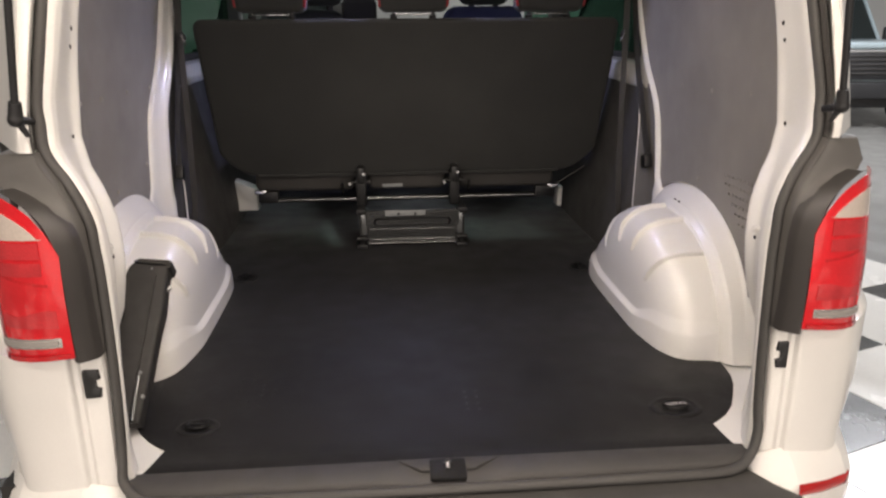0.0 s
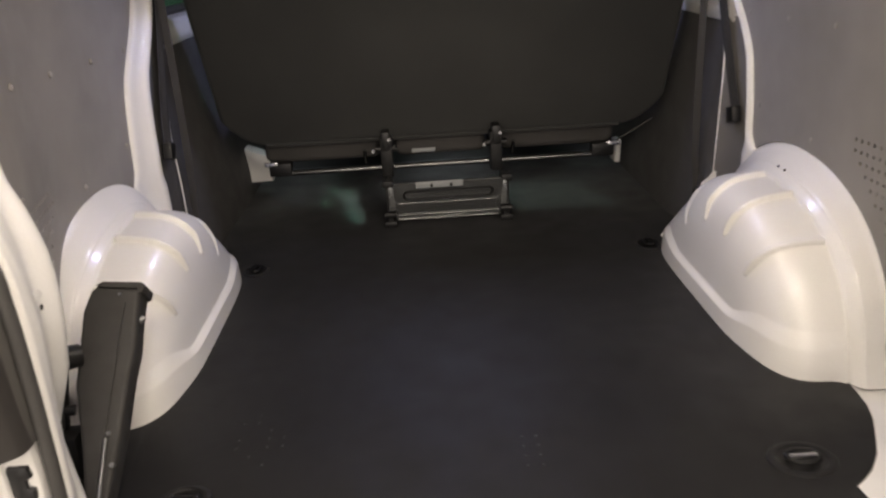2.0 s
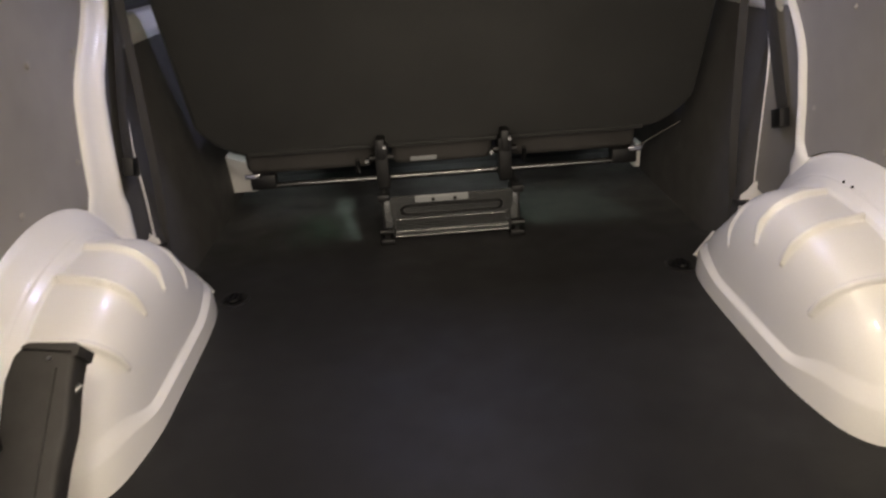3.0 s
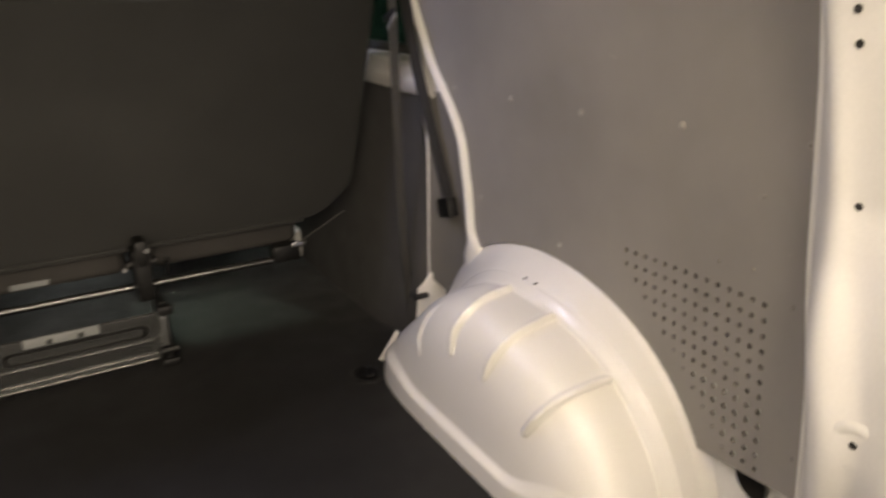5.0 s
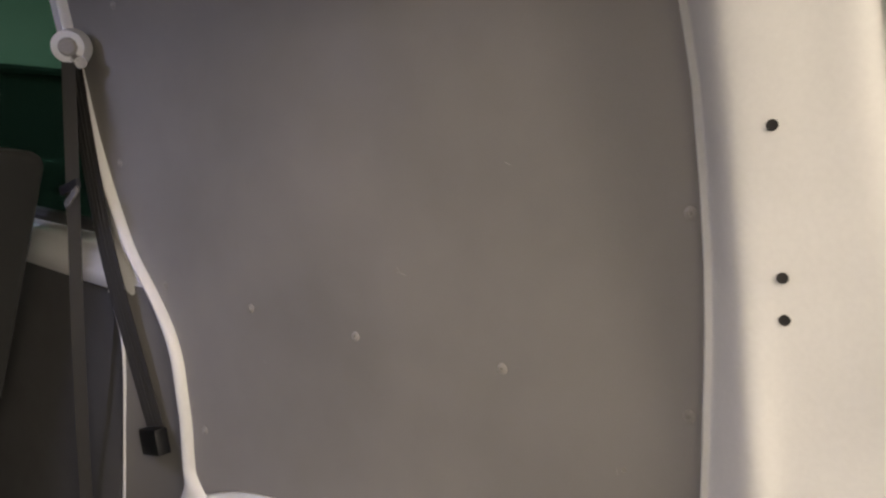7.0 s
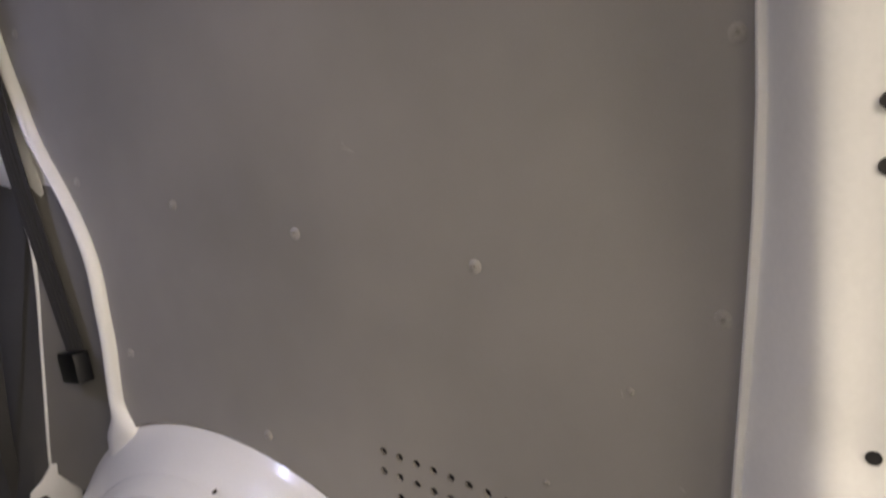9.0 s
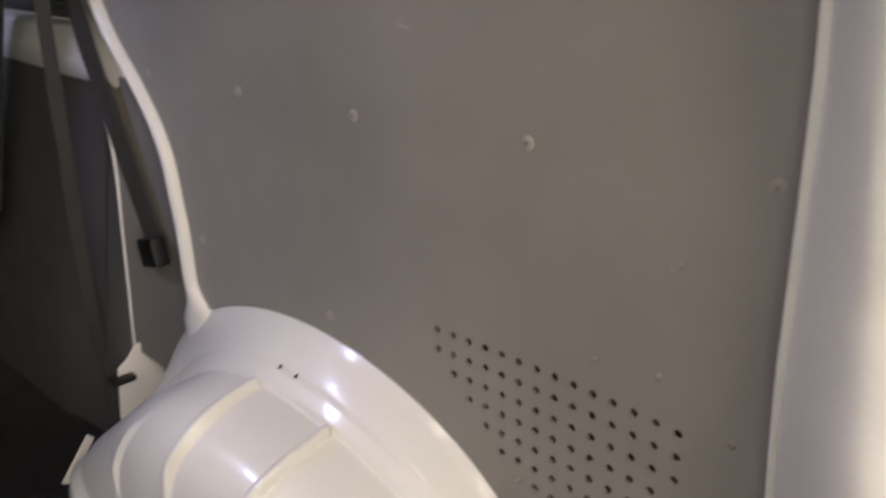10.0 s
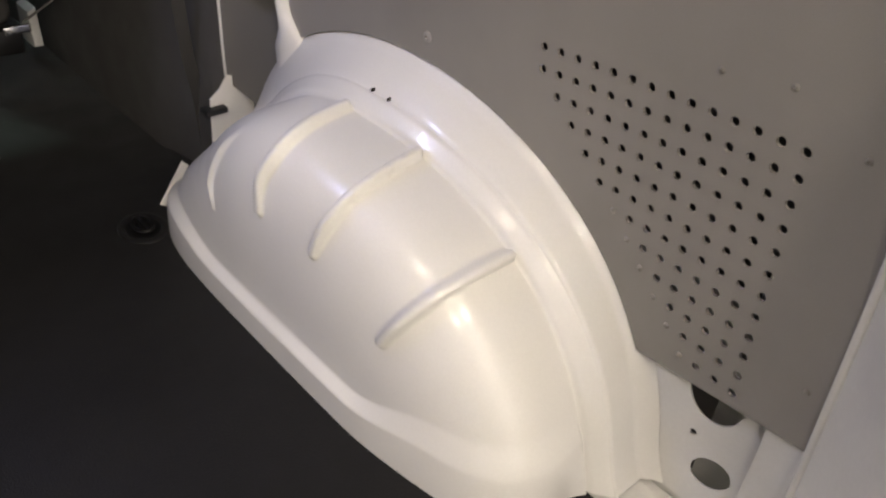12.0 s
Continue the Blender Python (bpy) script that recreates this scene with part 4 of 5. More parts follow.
def lining(s):
    board = thing("lining_panel", "grey lining board with punched holes, screwed to the van side", "lining panel", "lining panels")
    outer = [(lerp_keys(REAR_EDGE, z)[0], z) for z in (0.209, 0.25, 0.34, 0.43, 0.5, 0.576, 0.68, 0.786, 0.874, 0.95, 1.03, 1.104, 1.18, 1.265)]
    outer += [(lerp_keys(FRONT_EDGE, z)[0] + 0.004, z) for z in (1.265, 1.18, 1.10, 1.02, 0.95, 0.895, 0.80, 0.724, 0.69, 0.66, 0.635, 0.61, 0.585, 0.56, 0.5, 0.45, 0.40, 0.36, 0.335)]
    outer += [(y, z) for y, z in [rim(p) for p in (128, 124, 120, 116, 112, 108, 104, 100, 96, 92, 88, 84, 80, 76, 72, 68, 64, 60, 56, 52, 48, 44, 40, 36, 32, 28, 25)]]
    outer += [(0.461, 0.172)]
    holes, dimples = [], []
    for r, first in enumerate(START):
        for c in range(14):
            y = 0.650 - 0.2860 / 13 * c - 0.0016 * r
            z = 0.461 + 0.009 / 13 * c - 0.0238 * r
            if c >= first:
                holes.append([(y + 0.0047 * math.cos(a), z + 0.0047 * math.sin(a)) for a in [2 * math.pi * i / 10 for i in range(10)]])
            elif c == first - 1 and r >= 6:
                dimples.append((y, z))
    bm = punched(outer, holes, 0.05)
    for v in bm.verts:
        y, z = v.co.x, v.co.y
        v.co = Vector((s * half(y, z) + rear_shift(y), y, z))
    part("board", bm, BOARD, board, "", 30, 0.004)
    screws = [(0.990, 0.678), (0.777, 0.680), (0.546, 0.691), (0.322, 0.702), (0.340, 0.900), (0.830, 0.415), (1.110, 0.444), (1.206, 0.676), (1.321, 0.873),
              (0.407, 1.107), (0.85, 1.13), (1.30, 1.13)]
    specks = [(0.390, 0.515), (0.386, 0.621), (0.318, 0.485), (0.455, 0.505), (0.286, 0.268)]
    for (y, z), r in [(q, 0.0076) for q in screws] + [(q, 0.0042) for q in dimples] + [(q, 0.0035) for q in specks]:
        x = half(y, z)
        bm = bmesh.new()
        rows = [[(d, rr * math.cos(a), rr * math.sin(a)) for a in [2 * math.pi * i / 14 for i in range(14)]] for rr, d in ((r, 0.0), (r * 0.92, -0.0026), (r * 0.55, -0.0042), (r * 0.26, -0.0044), (r * 0.22, 0.0010))]
        made = add_grid(bm, rows, closed=True)
        bm.faces.new(made[-1])
        if s < 0:
            bmesh.ops.scale(bm, vec=(-1, 1, 1), verts=bm.verts)
        ob = part("screw" if r > 0.005 else "plug", bm, SCREW if r > 0.005 else BOARD, board)
        ob.location = (s * (x - 0.002) + rear_shift(y), y, z)
    if s > 0:
        for y, z, l, turn in ((0.700, 0.780, 0.010, 8), (0.393, 0.616, 0.005, 70), (0.333, 0.555, 0.004, 20), (1.118, 0.438, 0.007, 80), (0.706, 0.785, 0.004, 35), (0.96, 0.60, 0.004, 50), (0.55, 0.93, 0.006, 15)):
            bm = bmesh.new()
            bmesh.ops.create_icosphere(bm, subdivisions=1, radius=1.0)
            bmesh.ops.scale(bm, vec=(0.0005, l, 0.0011), verts=bm.verts)
            bmesh.ops.rotate(bm, matrix=Matrix.Rotation(radians(turn), 3, "X"), verts=bm.verts)
            ob = part("scuff", bm, SCREW, board, "pale scuff mark")
            ob.location = (half(y, z) - 0.004 + rear_shift(y), y, z)
    return board


for s in (1, -1):
    lining(s)


# ---- lashing rings sunk in the floor ----
def lashing_ring(x, y, turn, scale=1.0):
    g = thing("lashing_ring", "folding steel lashing ring in a round black recess", "lashing ring", "lashing rings", at=(x, y, 0))
    g.rotation_euler.z = radians(turn)
    bm = bmesh.new()
    oval = lambda r, h: [(1.25 * r * scale * math.cos(a), r * scale * math.sin(a), h) for a in [2 * math.pi * i / 32 for i in range(32)]]
    add_grid(bm, [oval(r, h) for r, h in ((0.050, 0.0), (0.0485, 0.0024), (0.045, 0.0036), (0.039, 0.0036), (0.036, 0.0024), (0.0345, 0.0006))], closed=True)
    part("flange", bm, MAT, g, "black rubber flange")
    bm = bmesh.new()
    made = add_grid(bm, [oval(r, h) for r, h in ((0.0348, 0.0020), (0.031, 0.0010), (0.022, 0.0006))], closed=True)
    bm.faces.new(made[-1])
    part("recess", bm, DARKMETAL, g, "glossy black recess")
    path = smooth_path([(0.030 * scale * math.cos(a), 0.018 * scale * math.sin(a) , 0.008) for a in [2 * math.pi * i / 16 for i in range(16)]], 2, closed=True)
    part("loop", sweep(path, ring(0.0035, 8), (0, 0, 1), closed=True), DARKMETAL, g, "dark steel loop")
    part("hinge", box(-0.026 * scale, 0.026 * scale, -0.006 * scale, 0.004 * scale, 0.002, 0.012, bevel=0.003), CHROME if scale == 1.0 else DARKMETAL, g)
    return g


lashing_ring(0.573, 0.214, 0)
lashing_ring(-0.531, 0.224, 0, 0.78)
lashing_ring(0.612, 1.253, 90, 0.8)
lashing_ring(-0.60, 1.25, 90, 0.8)

# small moulded studs, worn pale, on the mat near the sill
STUDS = [(0.085 + 0.028 * i, 0.279 + 0.029 * j) for i in range(2) for j in range(-1, 3)]
for col, rows in enumerate(((2, 3, 5), (1, 5, 6), (0, 2, 3, 4), (2, 3))):
    STUDS += [(-0.469 + 0.030 * col, 0.309 + 0.027 * j) for j in rows]
for cx, cy in STUDS:
    part("mat_stud", rod((cx, cy, -0.001), (cx, cy, 0.0020), 0.0036, 0.0026, 8), BLACKP, floor_mat, "worn moulded stud")


# ---- jack cover strapped beside the left arch ----
def jack_cover():
    g = thing("tool_case", "upright black plastic tool case beside the wheel arch", "tool case", at=(-0.70, 0.40, 0))
    # leaning case: from the floor near the pillar up and forward
    base, top = Vector((-0.688, 0.235, 0.0)), Vector((-0.669, 0.512, 0.289))
    ax = (top - base).normalized()
    wide = Vector((1.0, 0.10, 0.0)).normalized()
    wide = (wide - ax * wide.dot(ax)).normalized()
    nrm = ax.cross(wide).normalized()
    L = (top - base).length
    q = base + Vector((0.70, -0.40, 0))
    at = lambda u, v, d: q + ax * v + wide * u + nrm * d
    outline = [(-0.006, 0.0), (0.034, 0.0), (0.040, 0.12), (0.041, 0.22), (0.045, 0.27), (0.041, 0.33), (0.041, L - 0.022), (0.040, L - 0.012), (-0.040, L - 0.006), (-0.052, L - 0.020), (-0.060, L - 0.06), (-0.052, 0.20), (-0.022, 0.08)]
    part("cover", slab(outline, lambda u, v, d: at(u, v, d - 0.05), 0.055, 0.008, 3), CASEP, g)
    cap = [(0.046, L - 0.022), (0.048, L - 0.006), (0.040, L - 0.001), (-0.030, L), (-0.042, L - 0.007), (-0.036, L - 0.013), (0.036, L - 0.011), (0.041, L - 0.022)]
    part("cap", slab(cap, lambda u, v, d: at(u, v, d - 0.053), 0.060, 0.003, 2), CASEP, g, "overhanging black cap")
    part("edge_band", slab([(0.012, 0.02), (0.015, 0.02), (0.017, 0.36), (0.014, 0.36)], lambda u, v, d: at(u, v, d - 0.0535), 0.004, 0.001, 1), CASEP, g)
    part("pin", rod(at(0.034, 0.325, -0.025), at(0.047, 0.338, -0.025), 0.0065, 0.0055), STEEL, g, "steel pin")
    for v, u, r in ((0.115, 0.020, 0.0035), (0.060, 0.034, 0.0045), (0.375, 0.004, 0.0030)):
        part("bolt", rod(at(u, v, -0.046), at(u, v, -0.054), r), STEEL, g)
    part("crank_rod", rod(at(0.022, 0.005, -0.060), at(0.019, 0.105, -0.060), 0.0028), STEEL, g, "thin steel crank rod")
    # folded jack behind the case: screw head, arm and foot
    bm = bmesh.new()
    add_rod(bm, (-0.058, -0.062, 0.235), (-0.020, -0.030, 0.228), 0.024, 0.021, 18)
    add_rod(bm, (-0.066, -0.070, 0.236), (-0.058, -0.062, 0.235), 0.013, 0.016, 14)
    add_rod(bm, (-0.050, -0.058, 0.215), (-0.056, -0.088, 0.110), 0.015, 0.013, 14)
    add_rod(bm, (-0.058, -0.082, 0.145), (-0.030, -0.076, 0.140), 0.010, None, 12)
    add_box(bm, -0.078, -0.020, -0.125, -0.075, 0.0, 0.110, bevel=0.008)
    part("jack", bm, DARKMETAL, g, "black steel jack")
    part("floor_clamp", box(-0.075, 0.035, -0.16, -0.115, 0.0, 0.022, bevel=0.004), DARKMETAL, g)
    return g


jack_cover()


# ---- seat belts ----
def belt(s):
    b = thing("seat_belt", "grey webbing seat belt hanging from the pillar", "seat belt", "rear seat belts")
    flat = [(-0.023, -0.0008), (0.023, -0.0008), (0.023, 0.0008), (-0.023, 0.0008)]
    # long strap from the upper anchor to the floor
    path = smooth_path([(s * 0.768, 1.360, 1.035), (s * 0.770, 1.362, 0.85), (s * 0.772, 1.364, 0.65), (s * 0.775, 1.366, 0.49), (s * 0.779, 1.368, 0.34), (s * 0.784, 1.368, 0.22), (s * 0.792, 1.366, 0.14), (s * 0.794, 1.362, 0.01)], 5)
    part("strap", sweep(path, [(u * 0.46, v) for u, v in flat], (-s * 0.55, -0.8, 0)), WEB, b)
    # doubled end hanging along the pillar
    path = smooth_path([(s * 0.800, 1.404, 1.03), (s * 0.806, 1.368, 0.86), (s * 0.812, 1.325, 0.70), (s * 0.824, 1.262, 0.52), (s * 0.833, 1.222, 0.405)], 6)
    if s < 0:
        path = smooth_path([(-0.776, 1.452, 1.03), (-0.780, 1.405, 0.86), (-0.783, 1.345, 0.70), (-0.783, 1.262, 0.52), (-0.782, 1.232, 0.405)], 6)
    part("tail", sweep(path, flat, (-s, -0.06, 0)), WEB, b)
    for k in (-0.012, 0.0, 0.012):
        part("rib", sweep([p + Vector((-s * 0.0016, k * 0.97, 0)) for p in path], [(-0.0012, -0.0008), (0.0012, -0.0008), (0.0012, 0.0008), (-0.0012, 0.0008)], (-s, -0.06, 0)), WEB, b)
    part("end_stop", box(-0.012, 0.012, -0.031, 0.031, -0.020, 0.026, bevel=0.004, m=Matrix.Translation((0.826, 1.220, 0.395) if s > 0 else (-0.781, 1.226, 0.390)) @ Matrix.Rotation(radians(-17), 4, "X") @ Matrix.Rotation(radians(-s * 6), 4, "Z")), DARKMETAL, b, "black plastic belt end")
    part("anchor", rod((s * 0.790, 1.385, 1.062), (s * 0.768, 1.362, 1.060), 0.031, 0.026, 24), PRIMER, b, "pale round upper belt guide")
    part("anchor_cap", rod((s * 0.769, 1.363, 1.060), (s * 0.764, 1.358, 1.060), 0.016, 0.013, 20), SCREW, b, "grey bolt cover")
    part("guide_loop", rod((s * 0.79, 1.395, 1.05), (s * 0.775, 1.335, 1.035), 0.010), CHROME, b)
    bm = bmesh.new()
    add_box(bm, -0.004, 0.004, -0.030, 0.030, -0.008, 0.008, bevel=0.003, m=Matrix.Translation((s * 0.756, 1.345, 0.832)) @ Matrix.Rotation(radians(-20), 4, "X"))
    part("tongue_stop", bm, BLACKP, b)
    bm = bmesh.new()
    add_box(bm, -0.002, 0.002, -0.026, 0.026, -0.006, 0.006, bevel=0.002, m=Matrix.Translation((s * 0.748, 1.325, 0.818)) @ Matrix.Rotation(radians(-40), 4, "X"))
    part("tongue", bm, SILVER, b, "bright belt tongue")


for s in (1, -1):
    belt(s)


# ---- rear bench ----
def seat_y(z):
    """Rear face of the leaning backrest."""
    return 1.665 - 0.215 * (z - 0.285) / 0.6


def rear_bench():
    b = thing("rear_bench", "three-seat rear bench in dark fabric with steel legs", "seat")
    out = []
    for x, z in rounded(-0.752, 0.778, 0.285, 0.885, (0.10, 0.10, 0.035, 0.035), 8):
        out.append((x, z))
    # wider at the shoulders than at the foot
    out = [(x + 0.052 * smoothstep(0.46, 0.29, z) ** 1.4 * (-1 if x > 0 else 1), z) for x, z in out]
    bm = slab(out, lambda u, v, d: Vector((u, seat_y(v) + 0.13 - d, v)), 0.13, 0.018, 4)
    back = part("backrest", bm, FABRIC, b, "dark woven fabric backrest", 70)
    # a seam band at the foot of the cover
    part("hem", sweep(smooth_path([(-0.60, 1.672, 0.288), (-0.2, 1.676, 0.286), (0.2, 1.676, 0.286), (0.62, 1.672, 0.288)], 6), ring(0.009, 8)), FABRIC, back)
    for x0, x1 in ((-0.62, -0.215), (-0.165, 0.155), (0.205, 0.61)):
        part("seat_base", slab(rounded(x0, x1, 0.212, 0.315, 0.03), lambda u, v, d: Vector((u, 1.70 + 0.30 - d, v)), 0.30, 0.02, 4), FABRIC_G, b, "grey padded seat underside")
    part("cushion", slab(rounded(-0.70, 0.70, 0.30, 0.42, 0.04), lambda u, v, d: Vector((u, 1.76 + 0.48 - d, v)), 0.48, 0.03, 4), FABRIC, b)
    part("side_valance", sweep(smooth_path([(0.612, 1.662, 0.230), (0.655, 1.628, 0.268), (0.708, 1.590, 0.314)], 5), ring(0.0022, 8)), SILLP, b, "grey plastic edge of the seat valance")
    # cross tube and its brackets
    part("cross_tube", rod((-0.60, 1.672, 0.183), (0.585, 1.672, 0.183), 0.0095), DARKTUBE, b, "steel cross tube")
    for x in (-0.575, 0.575):
        part("tube_end", box(x - 0.028 if x < 0 else x - 0.05, x + 0.05 if x < 0 else x + 0.028, 1.655, 1.70, 0.176, 0.222, bevel=0.006), DARKMETAL, b)
        part("label_plate", box(x - 0.02 + (0.02 if x > 0 else -0.02), x + 0.025 + (0.02 if x > 0 else -0.02), 1.648, 1.656, 0.215, 0.229, bevel=0.002), CHROME, b, "bright metal tab")
    for x in (-0.19, 0.184):
        # upright hinge castings
        bm = bmesh.new()
        add_box(bm, x - 0.020, x + 0.020, 1.600, 1.66, 0.165, 0.30, bevel=0.008)
        add_box(bm, x - 0.014, x + 0.014, 1.585, 1.65, 0.26, 0.325, bevel=0.008)
        add_rod(bm, (x - 0.036, 1.62, 0.262), (x + 0.036, 1.62, 0.262), 0.011)
        part("hinge_leg", bm, DARKMETAL, b, "black steel hinge leg")
        for dz, dx in ((0.262, -0.043), (0.300, 0.012)):
            part("bolt", rod((x + dx, 1.612, dz), (x + dx, 1.585, dz), 0.006), CHROME, b)
        part("latch_rod", rod((x + (0.075 if x < 0 else 0.10) * (-1 if x < 0 else 0.6), 1.64, 0.215), (x + (0.075 if x < 0 else 0.10) * (-1 if x < 0 else 0.6), 1.62, 0.262), 0.007), CHROME, b)
    # formed pedestal plate, leaning to the rear at its head
    lean = lambda z: 1.590 - 0.075 * z / 0.17
    part("pedestal", slab(rounded(-0.175, 0.195, 0.006, 0.166, 0.012), lambda u, v, d: Vector((u, lean(v) + 0.012 - d, v)), 0.012, 0.004, 2), PLATE, b, "bright formed steel pedestal plate")
    # dark bead on the plate draws the groove's shade
    loop = [(u + 0.01, v) for u, v in rounded(-0.150, 0.150, 0.100, 0.132, 0.015, 5)]
    part("pressed_slot_shade", sweep([Vector((u, lean(v) - 0.001, v)) for u, v in loop], ring(0.0042, 6), (0, 1, 0), closed=True), DARKMETAL, b, "dark bead for the shade in a pressed groove")
    for z, r in ((0.016, 0.0045), (0.034, 0.003), (0.082, 0.0022)):
        part("fold", rod((-0.165, lean(z) - 0.002, z), (0.185, lean(z) - 0.002, z), r), DARKTUBE, b)
    for x in (-0.192, 0.210):
        # slim bent side plate with a foot, a notch pin and a hooked head
        bm = bmesh.new()
        add_box(bm, x - 0.010, x + 0.010, 1.560, 1.70, 0.0, 0.172, bevel=0.004)
        add_box(bm, x - 0.022, x + 0.022, 1.550, 1.62, 0.0, 0.020, bevel=0.006)
        add_box(bm, x - 0.018, x + 0.018, 1.530, 1.58, 0.148, 0.170, bevel=0.004)
        add_rod(bm, (x - 0.020, 1.556, 0.045), (x + 0.020, 1.556, 0.045), 0.010)
        part("pedestal_side", bm, DARKMETAL, b, "black steel side plate")
        q = 1 if x < 0 else -1
        bm = bmesh.new()
        add_box(bm, x + q * 0.010 - 0.012, x + q * 0.010 + 0.012, 1.548, 1.556, 0.060, 0.145, bevel=0.003)
        add_rod(bm, (x + q * 0.028, 1.556, 0.060), (x + q * 0.028, 1.544, 0.112), 0.0045, None, 10)
        part("latch_plate", bm, PLATE, b, "bright latch plate on the pedestal")
    # pale strip replaces a bright reflection on the glossy plate
    part("head_reflection", box(-0.098, 0.060, 1.512, 1.518, 0.146, 0.168, bevel=0.002), PALETAB, b, "pale strip for the reflection along the pedestal's head")
    for x in (-0.045, 0.020):
        part("bolt", rod((x, 1.513, 0.155), (x, 1.506, 0.155), 0.0055), DARKMETAL, b)
    part("label_tag", box(-0.105, -0.022, 1.696, 1.7005, 0.222, 0.236, bevel=0.001), PALETAB, b, "pale label under the seat")
    part("center_screw", rod((0.01, 1.528, 0.150), (0.01, 1.518, 0.150), 0.008), DARKMETAL, b)
    # headrests on two bright posts each, with red piping
    for x in (-0.475, 0.025, 0.515):
        h = part("headrest", slab(rounded(x - 0.125, x + 0.125, 0.905, 1.10, (0.03, 0.03, 0.06, 0.06), 6), lambda u, v, d: Vector((u, seat_y(v) + 0.10 - d, v)), 0.10, 0.026, 4), FABRIC, b, "dark headrest with red piping", 70)
        for q in (-1, 1):
            part("piping", sweep(smooth_path([(x + q * 0.119, seat_y(0.93) + 0.012, 0.925), (x + q * 0.124, seat_y(1.0) + 0.012, 1.0), (x + q * 0.115, seat_y(1.07) + 0.012, 1.075)], 5), ring(0.0055, 8)), RED_F, h, "red piping")
            part("post", rod((x + q * 0.070, seat_y(0.87) + 0.05, 0.86), (x + q * 0.070, seat_y(0.93) + 0.03, 0.93), 0.007), CHROME, h, "bright steel post")
            if q > 0:
                part("cross_rod", rod((x - 0.070, seat_y(0.9) + 0.036, 0.899), (x + 0.070, seat_y(0.9) + 0.036, 0.899), 0.0035), CHROME, h, "bright steel rod")
            part("post_sleeve", rod((x + q * 0.070, seat_y(0.88) + 0.042, 0.878), (x + q * 0.070, seat_y(0.89) + 0.040, 0.896), 0.013), BLACKP, h)
    return b


rear_bench()


# ---- cab: front seats, dashboard, door posts and windscreen ----
def front_seat(x, wide, cloth, top, rest=True):
    f = thing("front_seat", "dark fabric front seat with a headrest" if rest else "narrow grey fabric seat back between the front seats", "seat", "front seats")
    part("backrest", slab(rounded(x - wide, x + wide, 0.36, top, 0.07 if rest else 0.03, 6), lambda u, v, d: Vector((u, 2.62 - 0.2 * (v - 0.36) + 0.12 - d, v)), 0.12, 0.03 if rest else 0.02, 4), cloth, f, "", 70)
    part("cushion", slab(rounded(x - wide, x + wide, 0.2, 0.36, 0.05), lambda u, v, d: Vector((u, 2.62 + 0.5 - d, v)), 0.5, 0.03, 3), FABRIC, f)
    part("base", box(x - wide * 0.75, x + wide * 0.75, 2.68, 3.05, -0.02, 0.2, bevel=0.01), BLACKP, f)
    if rest:
        h = part("headrest", slab(rounded(x - 0.125, x + 0.125, 0.950, 1.14, 0.05, 6), lambda u, v, d: Vector((u, 2.50 + 0.09 - d, v)), 0.09, 0.025, 4), FABRIC, f, "", 70)
        for q in (-1, 1):
            part("post", rod((x + q * 0.06, 2.545, 0.90), (x + q * 0.06, 2.545, 0.975), 0.008), CHROME, h)
            part("post_sleeve", rod((x + q * 0.06, 2.545, 0.925), (x + q * 0.06, 2.545, 0.950), 0.016), BLACKP, h)


front_seat(0.42, 0.20, FABRIC_B, 0.945)
front_seat(-0.40, 0.135, FABRIC, 0.930)
front_seat(-0.195, 0.085, FABRIC_G, 0.985, False)
for s, shape in ((-1, [(0.80, 0.048), (0.678, 0.050), (0.680, 0.150), (0.769, 0.187), (0.80, 0.196)]), (1, [(0.736, 0.036), (0.714, 0.036), (0.718, 0.120), (0.738, 0.126)])):
    part("door_post", slab(shape, lambda u, v, d: (s * u, 2.05 + d, v), 0.08, 0.004, 2), PAINT, van, "white painted door post foot")
dash = thing("dashboard", "dark plastic dashboard below the windscreen", "dashboard")
part("top", box(-0.84, 0.84, 3.35, 3.9, 0.55, 0.78, bevel=0.05), BLACKP, dash)
for s in (1, -1):
    part("cab_side", box(min(s * 0.84, s * 0.90), max(s * 0.84, s * 0.90), 2.8, 4.3, -0.1, 0.70, bevel=0.02), PAINT, van, "white cab side")
part("bonnet", box(-0.88, 0.88, 3.9, 4.6, -0.1, 0.62, bevel=0.08), PAINT, van, "white bonnet")
part("cab_floor", box(-0.84, 0.84, 2.4, 3.9, -0.08, -0.02), MAT, van, "black cab floor", 0)
part("windscreen", grid([[(x, 3.95 - 0.75 * t, 0.72 + 0.60 * t) for x in (-0.82, 0, 0.82)] for t in (0, 0.5, 1)]), CLEAR, van, "clear windscreen", 30).visible_shadow = False


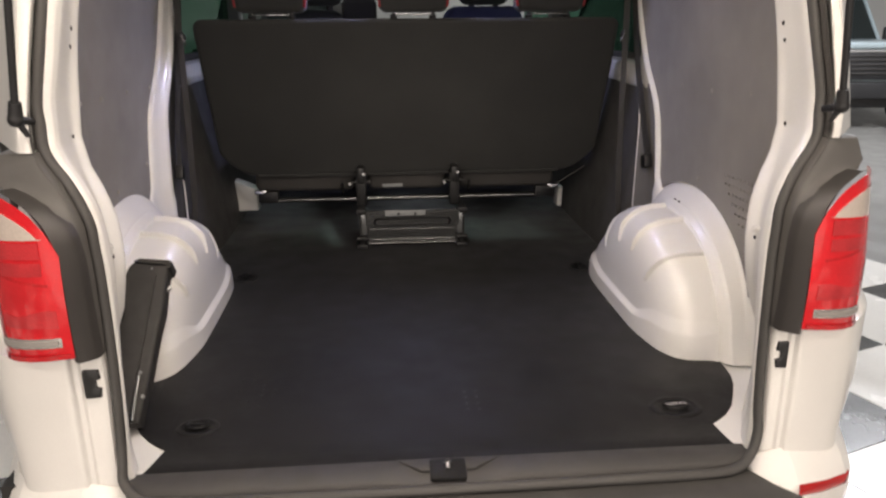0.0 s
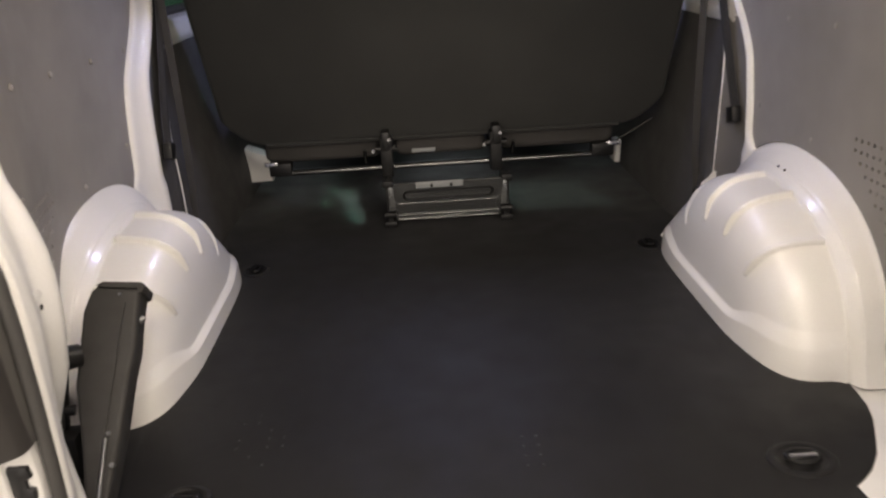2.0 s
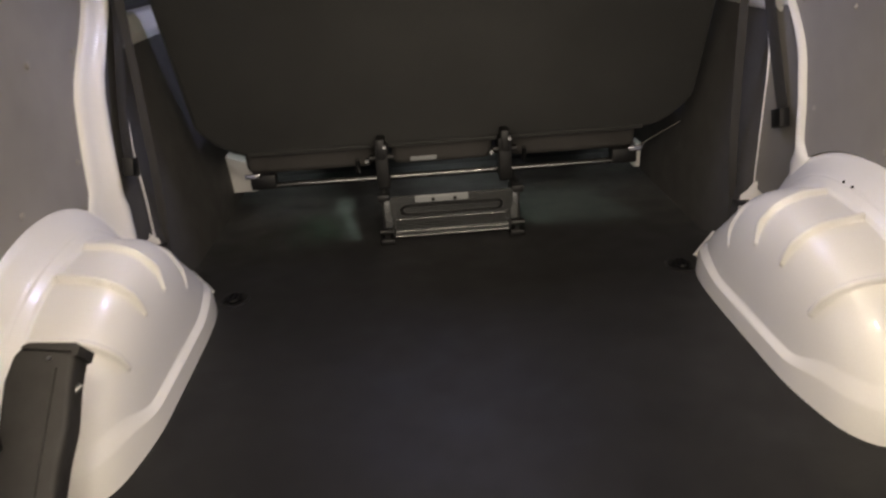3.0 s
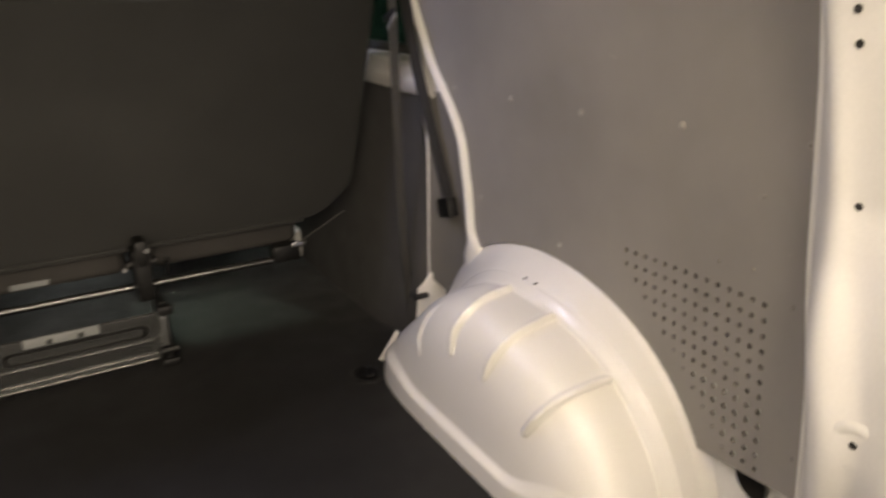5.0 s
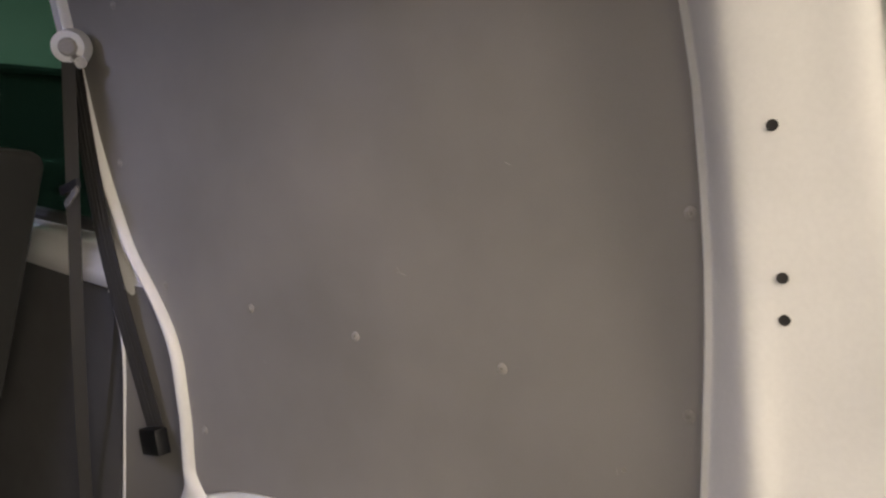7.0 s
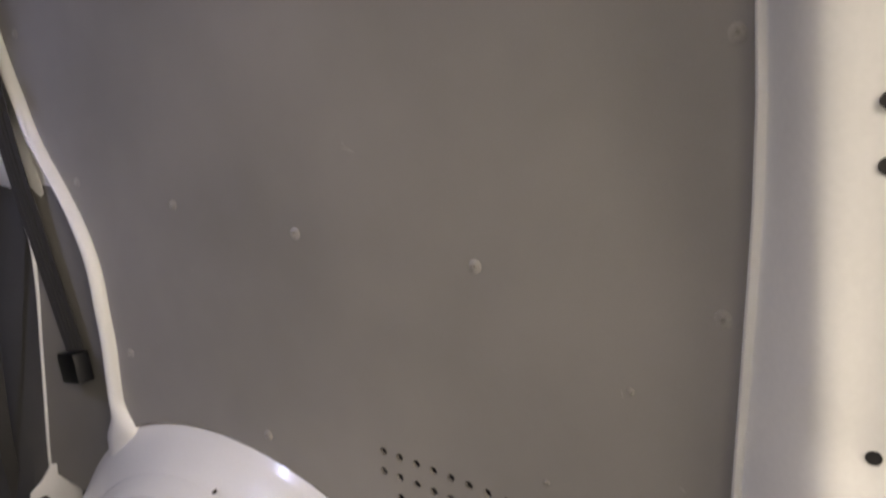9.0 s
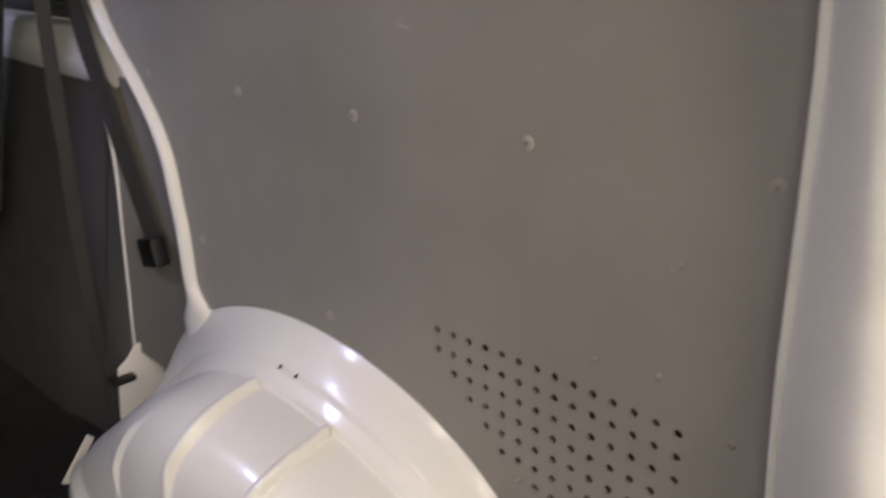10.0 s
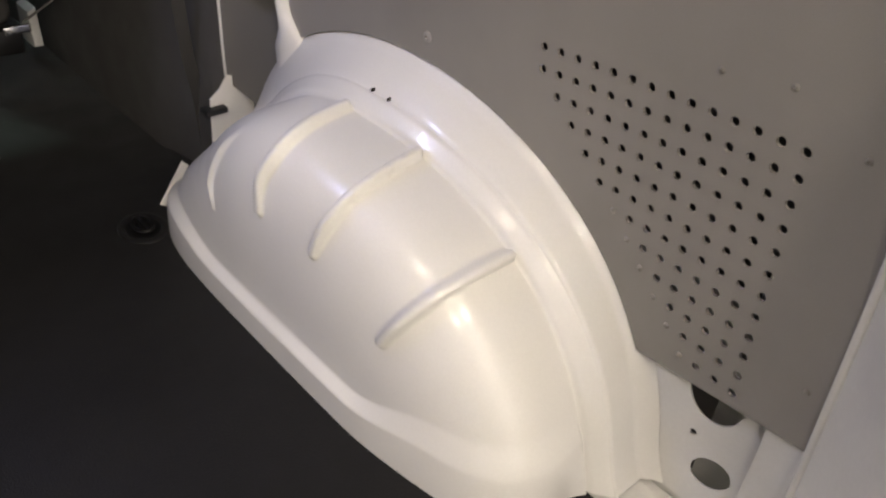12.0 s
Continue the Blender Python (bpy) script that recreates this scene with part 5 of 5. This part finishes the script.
for s in (1, -1):
    part("front_side_window", box(min(s * 0.874, s * 0.879), max(s * 0.874, s * 0.879), 2.86, 3.86, 0.69, 1.28), TINTED, van, "tinted front door window", 0)
    part("front_door_post", box(min(s * 0.82, s * 0.90), max(s * 0.82, s * 0.90), 2.76, 2.88, 0.60, 1.30, bevel=0.015), TRIM, van, "grey post between the side windows")
    part("side_panel", box(min(s * 0.925, s * 0.957), max(s * 0.925, s * 0.957), 1.49, 3.9, -0.30, 0.725, bevel=0.01), PAINT, van, "white front door and side panel")
    part("side_skirt", box(min(s * 0.90, s * 0.945), max(s * 0.90, s * 0.945), 1.30, 3.5, -0.42, -0.29, bevel=0.01), BLACKP, van, "black side skirt")
    for wy in (ARCH_Y, 3.92):
        w = part("wheel", rod((s * 0.715, wy, GROUND + 0.33), (s * 0.905, wy, GROUND + 0.33), 0.33, None, 32), RUBBER, van, "black tyre")
        part("rim", rod((s * 0.900, wy, GROUND + 0.33), (s * 0.915, wy, GROUND + 0.33), 0.21, 0.18, 24), STEEL, w)


# ---- the showroom ----
TILE, TURN = 0.56, radians(20)
tile_origin = Vector((1.90, 1.01))
structure(part("ground", box(-14, 14, -12, 14, GROUND - 0.1, GROUND - 0.003), GREYFLOOR, None, "", 0), "grey polished showroom floor", "floor")
checker = structure(new("checkered_floor"), "black and white checkered showroom floor tiles", "floor")
meshes = {}
for i in range(-14, 15):
    for j in range(-14, 15):
        c = tile_origin + Vector(((i + 0.5) * TILE * math.cos(TURN) - (j + 0.5) * TILE * math.sin(TURN), (i + 0.5) * TILE * math.sin(TURN) + (j + 0.5) * TILE * math.cos(TURN)))
        if abs(c.x) > 3.2 or c.y < -3.2 or c.y > 2.9 or (abs(c.x) < 0.55 and c.y > 0.3):
            continue
        dark = (i + j) % 2
        if dark not in meshes:
            ob = part("tile", box(-TILE / 2 + 0.0015, TILE / 2 - 0.0015, -TILE / 2 + 0.0015, TILE / 2 - 0.0015, -0.02, 0.0, bevel=0.001, seg=1), TILE_B if dark else TILE_W, checker, "dark grey tile" if dark else "pale tile", 0)
            meshes[dark] = ob.data
        else:
            ob = new("tile", meshes[dark])
            ob.parent = checker
        ob.location, ob.rotation_euler.z = (c.x, c.y, GROUND), TURN

structure(part("ceiling", box(-14, 14, -12, 14, CEIL, CEIL + 0.2), WALLP, None, "", 0), "pale showroom ceiling", "ceiling")
for name, a in (("wall_north", (-14, 14, 14, 14.2)), ("wall_south", (-14, 14, -12.2, -12)), ("wall_east", (14, 14.2, -12, 14)), ("wall_west", (-14.2, -14, -12, 14))):
    structure(part(name, box(*a, GROUND - 0.1, CEIL), WALLP, None, "", 0), "pale painted showroom wall", "wall")


def off_roader(x, y, turn, paint, label):
    """Upright four-wheel-drive car: body tub, cab with windows, wheels, bumper, grille and lamps. Its front looks along -y."""
    car = thing("off_road_car", label, "car", at=(x, y, GROUND))
    car.rotation_euler.z = radians(turn)
    part("body", box(-0.90, 0.90, -1.2, 3.0, 0.55, 1.12, bevel=0.07), paint, car)
    part("bonnet", box(-0.74, 0.74, -1.25, 0.5, 1.08, 1.17, bevel=0.04), paint, car)
    bm = bmesh.new()
    lo, hi = [(-0.85, 0.45), (0.85, 0.45), (0.85, 2.9), (-0.85, 2.9)], [(-0.74, 0.95), (0.74, 0.95), (0.74, 2.8), (-0.74, 2.8)]
    add_grid(bm, [[(u, v, 1.10) for u, v in lo], [(u, v, 1.78) for u, v in hi]], closed=True)
    part("cabin_glass", bm, CARPAINT, car, "dark glazed cabin", 0)
    part("roof", box(-0.76, 0.76, 0.93, 2.85, 1.77, 1.84, bevel=0.03), paint, car)
    for q in (-1, 1):
        part("screen_post", rod((q * 0.85, 0.45, 1.10), (q * 0.74, 0.95, 1.78), 0.03), paint, car)
        part("headlamp", rod((q * 0.64, -1.22, 0.87), (q * 0.64, -1.255, 0.87), 0.10, 0.09, 20), SILVER, car, "round headlamp")
        part("mirror", box(q * 0.98 - 0.08, q * 0.98 + 0.08, 0.45, 0.53, 1.15, 1.35, bevel=0.03), BLACKP, car)
        for wy in (-0.65, 2.2):
            w = part("wheel", rod((q * 0.68, wy, 0.38), (q * 0.93, wy, 0.38), 0.38, None, 28), RUBBER, car, "black tyre")
            part("rim", rod((q * 0.925, wy, 0.38), (q * 0.945, wy, 0.38), 0.22, 0.18, 20), STEEL, w)
    part("grille", box(-0.84, 0.84, -1.235, -1.18, 0.66, 1.03, bevel=0.02), BLACKP, car)
    part("grille_trim", box(-0.86, 0.86, -1.245, -1.19, 1.03, 1.06, bevel=0.01), SILVER, car)
    for k in range(5):
        part("grille_bar", box(-0.42, 0.42, -1.25, -1.225, 0.735 + 0.06 * k, 0.755 + 0.06 * k, bevel=0.004), HOUSING, car)
    part("bumper", box(-0.92, 0.92, -1.48, -1.22, 0.42, 0.64, bevel=0.03), BLACKP, car)
    part("valance", box(-0.70, 0.70, -1.35, -1.15, 0.28, 0.44, bevel=0.04), BLACKP, car)
    part("fog_lamp", box(-0.72, -0.56, -1.495, -1.475, 0.50, 0.58, bevel=0.01), SILVER, car)
    return car


off_roader(6.9, 9.9, -8, CARGREY, "grey off-road car parked across the showroom")
off_roader(3.2, 9.0, 180, CARPAINT, "dark off-road car parked beside the van")
off_roader(-1.7, 9.6, 0, CARPAINT, "black off-road car parked ahead of the van")
off_roader(-6.6, 9.3, 14, CARPAINT, "dark off-road car parked across the showroom")
